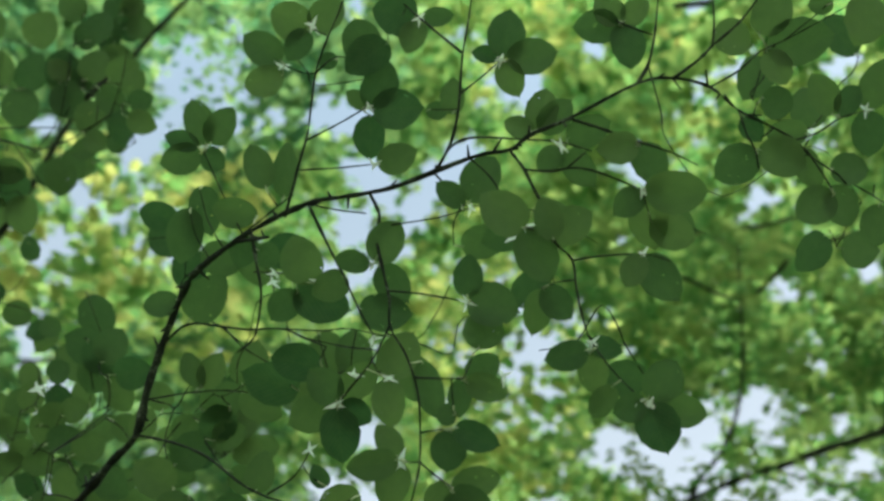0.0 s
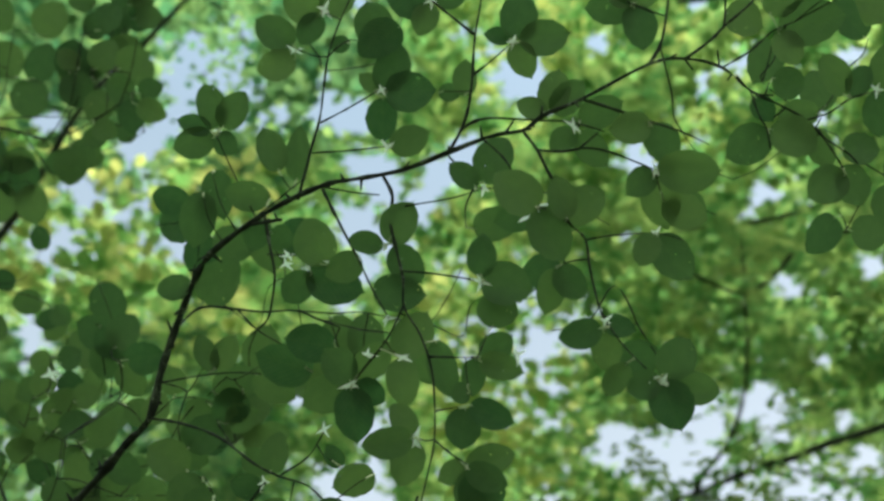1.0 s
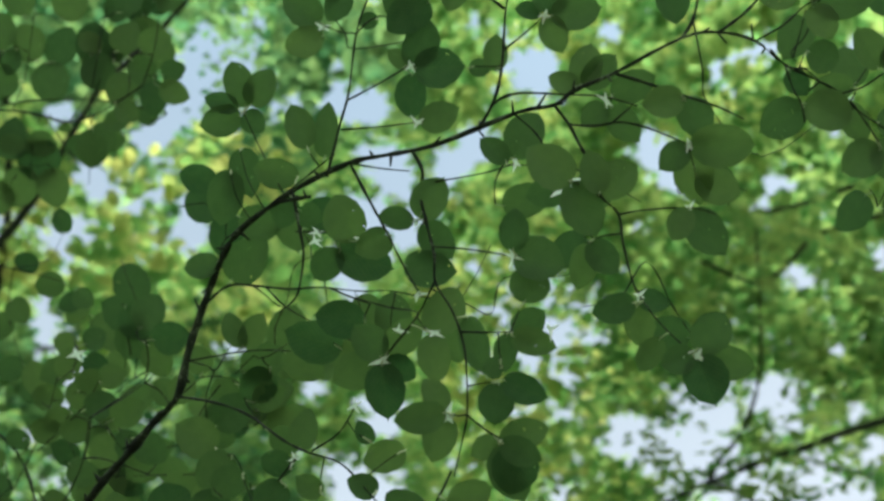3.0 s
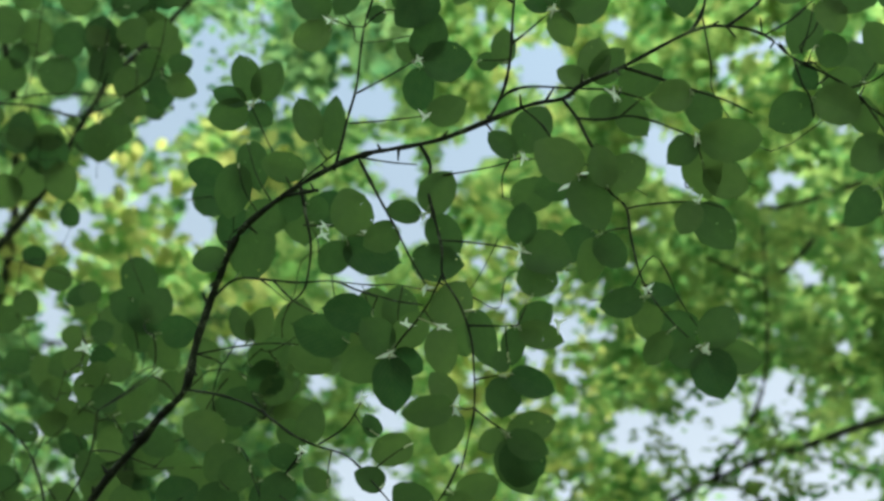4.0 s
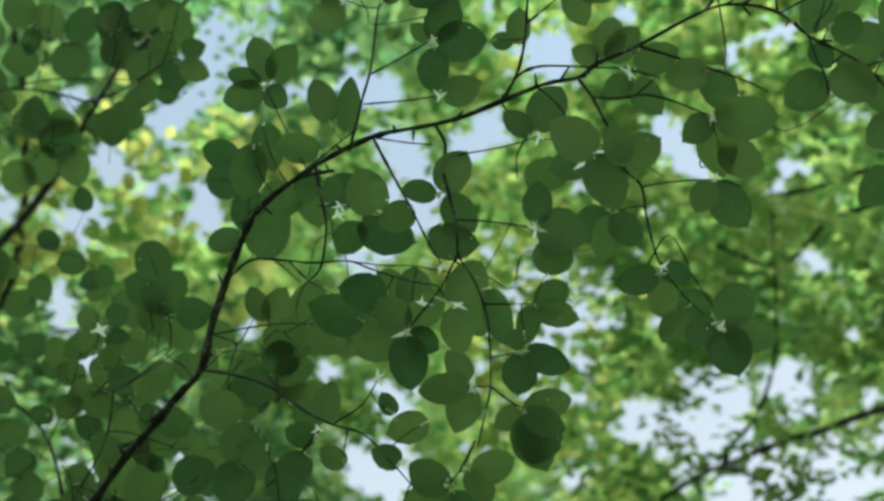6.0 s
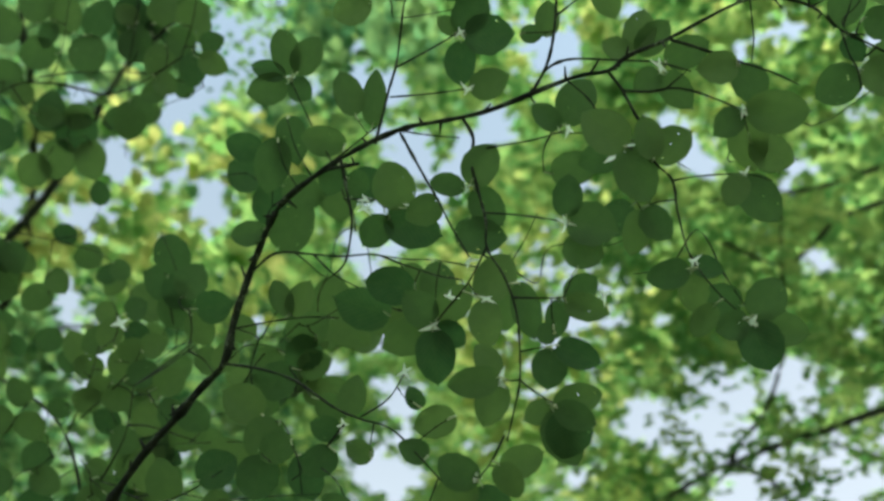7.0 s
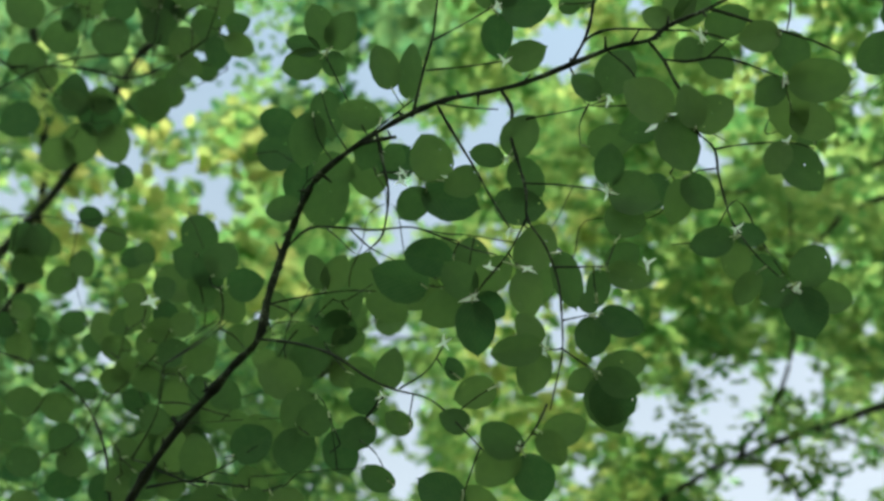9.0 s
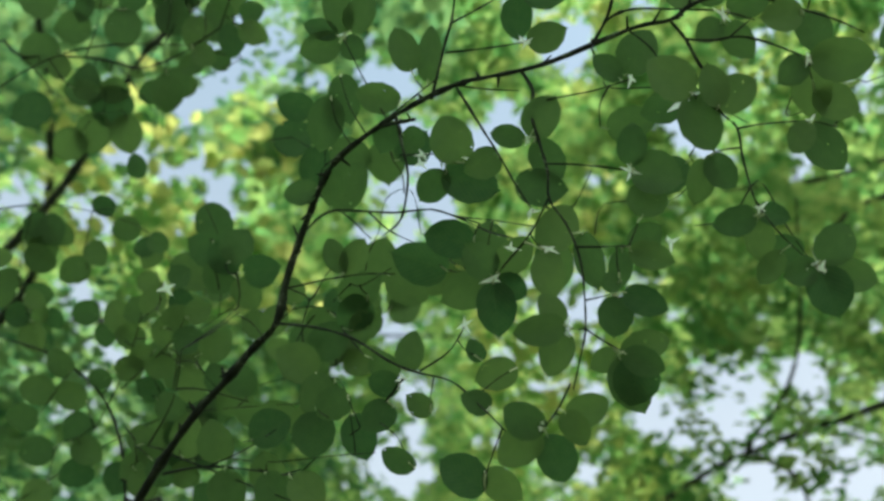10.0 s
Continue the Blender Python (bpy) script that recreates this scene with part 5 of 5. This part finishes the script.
def sprays_of_leaves(centres, each, spread, size):
    """Leaf feet, headings and normals for flat, drooping sprays round the centres."""
    c = np.repeat(centres, each, 0)
    m = len(c)
    tilt = np.repeat(dice.normal(0, 0.30, (len(centres), 2)), each, 0)
    off = dice.normal(0, 1, (m, 2)) * spread
    feet = c + np.stack([off[:, 0], off[:, 1], off[:, 0] * tilt[:, 0] + off[:, 1] * tilt[:, 1] + dice.normal(0, 0.06, m)], 1)
    normal = np.stack([-tilt[:, 0], -tilt[:, 1], np.ones(m)], 1) + dice.normal(0, 0.17, (m, 3))
    normal /= np.linalg.norm(normal, axis=1, keepdims=True)
    head = dice.normal(0, 1, (m, 3))
    head -= normal * (head * normal).sum(1, keepdims=True)
    head /= np.linalg.norm(head, axis=1, keepdims=True)
    return feet, head, normal, size * dice.uniform(0.7, 1.25, m)


def crown_mesh(leaf, feet, head, normal, size):
    """All leaves of a crown, each an oval blade folded at its midrib."""
    side = np.cross(normal, head)
    s = size[:, None]
    up = normal * s * 0.09
    spots = [feet, feet + head * s * 0.28 + side * s * 0.30 + up, feet + head * s * 0.72 + side * s * 0.27 + up, feet + head * s,
             feet + head * s * 0.72 - side * s * 0.27 + up, feet + head * s * 0.28 - side * s * 0.30 + up]
    v = np.stack(spots, 1).reshape(-1, 3)
    m = len(feet)
    k = np.arange(m)[:, None] * 6
    loops = np.concatenate([k + np.array([0, 3, 2, 1]), k + np.array([0, 5, 4, 3])], 1).reshape(-1)
    me = bpy.data.meshes.new("crown")
    me.vertices.add(len(v))
    me.vertices.foreach_set("co", v.astype(np.float32).ravel())
    me.loops.add(len(loops))
    me.loops.foreach_set("vertex_index", loops.astype(np.int32))
    me.polygons.add(m * 2)
    me.polygons.foreach_set("loop_start", np.arange(m * 2, dtype=np.int32) * 4)
    me.update(calc_edges=True)
    me.materials.append(leaf)
    return me


def layer(low, high, count):
    """Spray centres spread through a slab of the canopy: near and far distance from the clearing, seen over a wide angle."""
    d = dice.uniform(low[2], high[2], count)
    u = dice.uniform(low[0], high[0], count)
    v = dice.uniform(low[1], high[1], count)
    # the slab is laid across the camera's view, 45 degrees high
    ahead = np.array((0, math.sqrt(0.5), math.sqrt(0.5)))
    above = np.array((0, -math.sqrt(0.5), math.sqrt(0.5)))
    return STAND + d[:, None] * (ahead + u[:, None] * np.array((1, 0, 0)) + v[:, None] * above)


def tall_tree(label, foot, top, r0, leaf, limbs, leaf_sets, crown_label):
    """A beech: trunk, limbs (each by its points and its two radii) and a crown of leaves."""
    tree = tagged(new("canopy_tree"), label, "tree", group="tall trees of the canopy")
    tree.location = foot
    inv = Matrix.Translation(-Vector(foot))
    rnd = random.Random(int(abs(foot[0]) * 100))
    f, t = Vector(foot), Vector(top)
    line = [f + (t - f) * k / 6 + Vector((rnd.uniform(-0.12, 0.12), rnd.uniform(-0.12, 0.12), 0)) * (0 < k < 6) for k in range(7)]
    line[0].z -= 0.2
    verts, faces = [], []
    tube(verts, faces, [inv @ p for p in curve_through(line, 5)], r0, r0 * 0.3, 16, 0.08)
    part("trunk", mesh_from("trunk", verts, faces, [TRUNK]), tree)
    for points, a, b in limbs:
        verts, faces = [], []
        tube(verts, faces, [inv @ p for p in curve_through(points, 5)], a, b, 8, 0.25)
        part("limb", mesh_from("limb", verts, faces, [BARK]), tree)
    sets = [np.concatenate(x) for x in zip(*leaf_sets)]
    part("crown", crown_mesh(leaf, sets[0] - np.array(foot), *sets[1:]), tree, crown_label)
    return tree


def open_filter(leaves, loose):
    keep = ~in_the_open(leaves[0], loose)
    return tuple(a[keep] for a in leaves)


def in_thinned_view(p):
    """True for most places in four camera-view windows, thinned to let light through."""
    rel = p - STAND
    half = math.sqrt(0.5)
    ahead, above = (rel[:, 1] + rel[:, 2]) * half, (rel[:, 2] - rel[:, 1]) * half
    u, v = rel[:, 0] / ahead, above / ahead
    hit = np.zeros(len(p), bool)
    for cu, cv, ru, rv in ((0.07, -0.08, 0.10, 0.11), (-0.29, 0.05, 0.07, 0.07), (0.09, 0.18, 0.07, 0.07), (0.28, 0.18, 0.05, 0.06)):
        hit |= ((u - cu) / ru) ** 2 + ((v - cv) / rv) ** 2 < dice.uniform(0.6, 1.2, len(p))
    return hit & (dice.uniform(0, 1, len(p)) < 0.85)


def slab(low, high, count, each, spread, size, loose=0.25, thin=False):
    centres = layer(low, high, count * 2)
    # boughs gather in clumps with thinner places between them
    clump = np.array([noise.noise(Vector(c) * (11.0 / low[2]) + Vector((12, 47, 9))) for c in centres])
    centres = centres[clump > (np.median(clump) if low[2] < 20 else -1)]
    centres = centres[~in_the_open(centres, 0.2)]
    if thin:
        centres = centres[~in_thinned_view(centres)]
    return open_filter(sprays_of_leaves(centres, each, spread, size), loose)


def lace(line, count, each, spread, size):
    """Loose sprays of small leaves along a limb."""
    pts = np.array([tuple(p) for p in curve_through(line, 6)])
    centres = pts[dice.randint(0, len(pts), count)] + dice.normal(0, 1, (count, 3)) * np.array((0.32, 0.3, 0.3)) * min(1, spread * 9)
    return sprays_of_leaves(centres, each, spread, size)


def bough(foot, top, share, u, v, d):
    """A limb that leaves the trunk at a share of its height and rises into the crown."""
    f, p = Vector(foot), Vector(top)
    start = f.lerp(p, share)
    end = Vector(STAND) + d * Vector((u, math.sqrt(0.5) * (1 - v), math.sqrt(0.5) * (1 + v)))
    sag = start.lerp(end, 0.5) + Vector((0, 0, 0.5))
    return [start, start.lerp(sag, 0.5) + Vector((0, 0.15, 0.1)), sag, sag.lerp(end, 0.55) - Vector((0, 0.1, 0.12)), end]


RIGHT_LIMB = [(2.81, 6.44, 5.91), (2.60, 6.50, 5.85), (2.17, 6.60, 5.75), (1.92, 6.67, 5.67), (1.67, 6.75, 5.60), (0.99, 7.06, 5.29)]
# yellow and deep crowns have sunlight and shade painted into their leaf colour
YELLOW, GREEN, DEEP = "yellow-green leaves in loose sprays, sunlight in their colour", "fresh green leaves in layered sprays", "deep green leaves in dense sprays, shade in their colour"
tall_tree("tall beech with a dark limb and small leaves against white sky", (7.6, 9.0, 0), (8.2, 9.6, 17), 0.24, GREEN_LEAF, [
    ([(7.79, 9.19, 5.39), (4.70, 5.96, 6.39), (3.86, 6.17, 6.18), (3.30, 6.33, 6.02), (2.81, 6.44, 5.91), (2.60, 6.50, 5.85), (2.17, 6.60, 5.75), (1.92, 6.67, 5.67), (1.67, 6.75, 5.60), (0.99, 7.06, 5.29)], 0.036, 0.021),
    ([(1.86, 6.70, 5.65), (1.92, 6.58, 5.76), (2.09, 6.44, 5.91), (2.21, 6.21, 6.13), (2.25, 5.96, 6.39), (2.23, 5.60, 6.75), (2.20, 5.18, 7.16)], 0.021, 0.009),
    ([(1.93, 6.72, 5.66), (2.18, 6.80, 5.58), (2.31, 6.93, 5.45), (2.35, 7.08, 5.29)], 0.022, 0.01)] + [
    ([(7.83, 9.23, 6.40), (4.18, 5.23, 7.40), (3.39, 5.38, 7.25), (2.75, 5.52, 7.11), (2.54, 5.66, 6.97), (2.28, 5.78, 6.85), (1.84, 5.66, 6.97)], 0.026, 0.013),
    ([(7.83, 9.23, 6.63), (3.79, 5.14, 7.63), (3.05, 5.33, 7.45), (2.61, 5.43, 7.34), (2.30, 5.47, 7.31), (2.00, 5.49, 7.29), (1.74, 5.51, 7.26)], 0.024, 0.011),
    ([(7.89, 9.29, 8.19), (4.32, 4.43, 9.19), (3.38, 4.46, 9.16), (2.57, 4.53, 9.09), (2.15, 4.55, 9.07), (1.80, 4.58, 9.04), (1.49, 4.61, 9.01)], 0.0455, 0.02)],
          [slab((0.12, -0.13, 7.4), (0.62, 0.36, 10.5), 828, 19, 0.13, 0.112), lace(RIGHT_LIMB, 40, 13, 0.14, 0.1)], GREEN)
tall_tree("tall beech with sunlit-coloured yellow-green foliage and dark limbs", (-7.4, 8.2, 0), (-7.8, 8.6, 17), 0.26, SUNLIT_LEAF, [
    ([(-7.51, 8.31, 4.72), (-3.81, 5.01, 5.32), (-3.46, 4.84, 5.51), (-3.11, 4.63, 5.75), (-2.93, 4.50, 5.89), (-2.72, 4.34, 6.07), (-2.51, 4.12, 6.30), (-2.36, 3.94, 6.51), (-2.20, 3.77, 6.69)], 0.0468, 0.017),
    ([(-7.52, 8.32, 5.04), (-3.97, 5.94, 5.64), (-3.61, 5.64, 5.96), (-3.37, 5.46, 6.17), (-3.23, 5.21, 6.43), (-3.17, 4.83, 6.84), (-3.19, 4.36, 7.33), (-3.25, 4.14, 7.56), (-3.28, 3.62, 8.11)], 0.0442, 0.022),
    ([(-2.20, 3.77, 6.69), (-1.95, 3.66, 6.99), (-1.82, 3.56, 7.09), (-1.61, 3.41, 7.24), (-1.29, 3.19, 7.47)], 0.026, 0.014)],
          [slab((-0.44, -0.09, 6.4), (-0.19, 0.11, 9.0), 74, 19, 0.16, 0.135)], YELLOW)
LEFT_LIMB = [(-2.15, 3.77, 8.21), (-1.71, 3.84, 7.94), (-1.45, 4.0, 7.78), (-1.54, 4.11, 7.57), (-1.73, 4.14, 7.37)]
LEFT_FOOT, LEFT_TOP = (-9.4, 5.5, 0), (-9.9, 5.8, 17)
tall_tree("tall hornbeam with a dense crown in shaded deep green", LEFT_FOOT, LEFT_TOP, 0.24, SHADED_LEAF,
          [(bough(LEFT_FOOT, LEFT_TOP, 0.6, -0.47, 0.3, 8.6), 0.06, 0.012), (bough(LEFT_FOOT, LEFT_TOP, 0.5, -0.52, 0.16, 8.8), 0.05, 0.012),
           (bough(LEFT_FOOT, LEFT_TOP, 0.6, -0.47, 0.3, 8.6)[-1:] + LEFT_LIMB, 0.014, 0.004)],
          [slab((-0.62, 0.06, 6.6), (-0.04, 0.36, 9.7), 340, 19, 0.17, 0.130), lace(LEFT_LIMB[2:], 20, 11, 0.09, 0.068)], DEEP)
MID_FOOT, MID_TOP = (-11.0, 12.5, 0), (-10.6, 12.9, 21)
tall_tree("tall beech with a fresh green crown reaching over the clearing", MID_FOOT, MID_TOP, 0.3, GREEN_LEAF,
          [(bough(MID_FOOT, MID_TOP, 0.45, -0.15, -0.05, 10.6), 0.03, 0.008)],
          [slab((-0.2, -0.36, 8.4), (-0.03, 0.36, 12.4), 367, 19, 0.17, 0.122, thin=True), slab((-0.03, 0.0, 8.4), (0.17, 0.36, 12.4), 244, 19, 0.17, 0.122, thin=True)], GREEN)
BRIGHT_FOOT, BRIGHT_TOP = (-12.6, 11.0, 0), (-12.2, 11.6, 20)
tall_tree("slender beech with a pale yellow-green sunlit crown", BRIGHT_FOOT, BRIGHT_TOP, 0.22, SUNLIT_LEAF,
          [(bough(BRIGHT_FOOT, BRIGHT_TOP, 0.5, 0.04, -0.12, 10.2), 0.035, 0.01)],
          [slab((-0.04, -0.30, 8.2), (0.19, 0.03, 14.2), 105, 19, 0.21, 0.155), slab((0.02, 0.11, 8.4), (0.17, 0.26, 12.6), 66, 19, 0.17, 0.122),
           slab((0.22, 0.11, 8.4), (0.34, 0.25, 12.6), 44, 19, 0.17, 0.122)], YELLOW)
LOW_FOOT, LOW_TOP = (10.4, 12.6, 0), (10.8, 12.9, 18)
tall_tree("hornbeam with thin lacy foliage low against the sky", LOW_FOOT, LOW_TOP, 0.22, GREEN_LEAF,
          [(bough(LOW_FOOT, LOW_TOP, 0.4, 0.3, -0.2, 9.8), 0.05, 0.01)],
          [slab((0.13, -0.36, 7.8), (0.62, -0.1, 12.4), 287, 18, 0.11, 0.103, 0.3)], GREEN)
SIDE_FOOT, SIDE_TOP = (-9.8, 9.8, 0), (-10.2, 10.0, 15)
tall_tree("young beech with foliage in shaded deep green low at the side", SIDE_FOOT, SIDE_TOP, 0.18, SHADED_LEAF,
          [(bough(SIDE_FOOT, SIDE_TOP, 0.45, -0.34, -0.26, 9.4), 0.05, 0.01)],
          [slab((-0.62, -0.36, 7.0), (-0.14, -0.06, 10.8), 367, 19, 0.14, 0.112)], DEEP)
tall_tree("tall beech far back in the wood, bright green crown", (-14.5, 14.0, 0), (-14.8, 14.5, 24), 0.32, GREEN_LEAF, [],
          [slab((-0.60, -0.38, 12.5), (0.05, 0.36, 18.5), 533, 18, 0.26, 0.19, thin=True)], GREEN)
tall_tree("tall beech at the back of the wood, dense green crown", (13.5, 15.0, 0), (13.9, 15.2, 24), 0.32, GREEN_LEAF, [],
          [slab((-0.05, -0.38, 12.5), (0.60, 0.36, 18.0), 857, 18, 0.26, 0.19, thin=True)], GREEN)
tall_tree("tall beech deep in the wood with a broad pale green crown", (-24.0, 22.0, 0), (-24.5, 22.5, 34), 0.4, GREEN_LEAF, [],
          [slab((-0.55, -0.38, 22.0), (0.0, 0.36, 33.0), 544, 16, 0.46, 0.40, thin=True)], GREEN)
tall_tree("tall beech deep in the wood with a wide green crown", (24.0, 23.0, 0), (24.4, 23.5, 34), 0.4, GREEN_LEAF, [],
          [slab((0.0, -0.38, 22.0), (0.55, 0.36, 33.0), 646, 16, 0.46, 0.40, thin=True)], GREEN)


def sun_blocking_crown():
    """An unseen crown added above, out of view, to keep the sun off the young tree."""
    n = 1350
    turn, out = dice.uniform(0, 2 * math.pi, n), 4.0 * dice.uniform(0, 1, n) ** 0.5
    c = np.stack([1.6 + out * np.cos(turn), -2.8 + out * np.sin(turn), dice.uniform(8.6, 11.4, n) - 0.07 * out ** 2], 1)
    return sprays_of_leaves(c, 22, 0.28, 0.085)


tall_tree("unseen beech added above the clearing, its dense crown blocks the sun", (2.6, -4.6, 0), (2.3, -4.0, 12), 0.28, GREEN_LEAF, [], [sun_blocking_crown()], GREEN)


# ---- back twigs of the young beech, behind the main spray ----
grow = random.Random(23)


def back_twigs(tree, limb, count, across, along, deep, size):
    """Long leafy twigs that fan out from one thin branch. across, along: the stretch of the spray's frame that they fill, in centimetres;
    deep: how far behind they hang at the first corner."""
    shoot(tree, 0.26, 0.12, limb, [])
    line = [Vector(p) for p in limb[1:]]
    for k in range(count):
        x, y = grow.uniform(*across), grow.uniform(*along)
        tip = Vector((x, y, deep - 0.375 * (x - across[0]) - 0.24 * (along[1] - y) + grow.uniform(-7, 7)))
        root = min(line, key=lambda p: (p - tip).length + grow.uniform(0, 12))
        sag = root.lerp(tip, 0.5) + Vector((grow.uniform(-3, 3), grow.uniform(-3, 3), grow.uniform(-2, 2)))
        stem = curve_through([root, sag, tip], 5)
        way = tip - sag
        heading = math.degrees(math.atan2(way.y, way.x))
        nodes = [stem[-2 - 2 * j] for j in range(4)] + [tip]
        leaves = []
        for j, p in enumerate(nodes):
            turn = heading + (grow.uniform(-20, 20) if j == 4 else (55 if j % 2 else -55) + grow.uniform(-18, 18))
            long = size * grow.uniform(0.8, 1.2)
            mid = SPRAY @ ((p + Vector((math.cos(radians(turn)), math.sin(radians(turn)), 0)) * long * 0.5) / 100)
            if not in_the_open(np.array([tuple(mid)]), 0.0)[0]:
                leaves.append((p.x, p.y, p.z, turn, long, long * grow.uniform(0.72, 0.85)))
        if leaves:
            shoot(tree, 0.14, 0.09, [root, sag, tip], leaves)


back_twigs(sapling, [(-139, -105, 12), (-104, -48, -28), (-76, -22, -42), (-48, -8, -50), (-18, 0, -58)], 12, (-92, -8), (-32, 20), -34, 7.3)
back_twigs(sapling, [(-150, 0, -20), (-112, 52, -24), (-84, 74, -30), (-58, 78, -40), (-40, 74, -46)], 9, (-88, -30), (56, 122), -32, 7.2)
back_twigs(sapling, [(-150, 0, -20), (-128, 20, -24), (-106, 34, -28), (-86, 38, -32), (-72, 36, -36)], 6, (-98, -62), (8, 58), -34, 7.2)
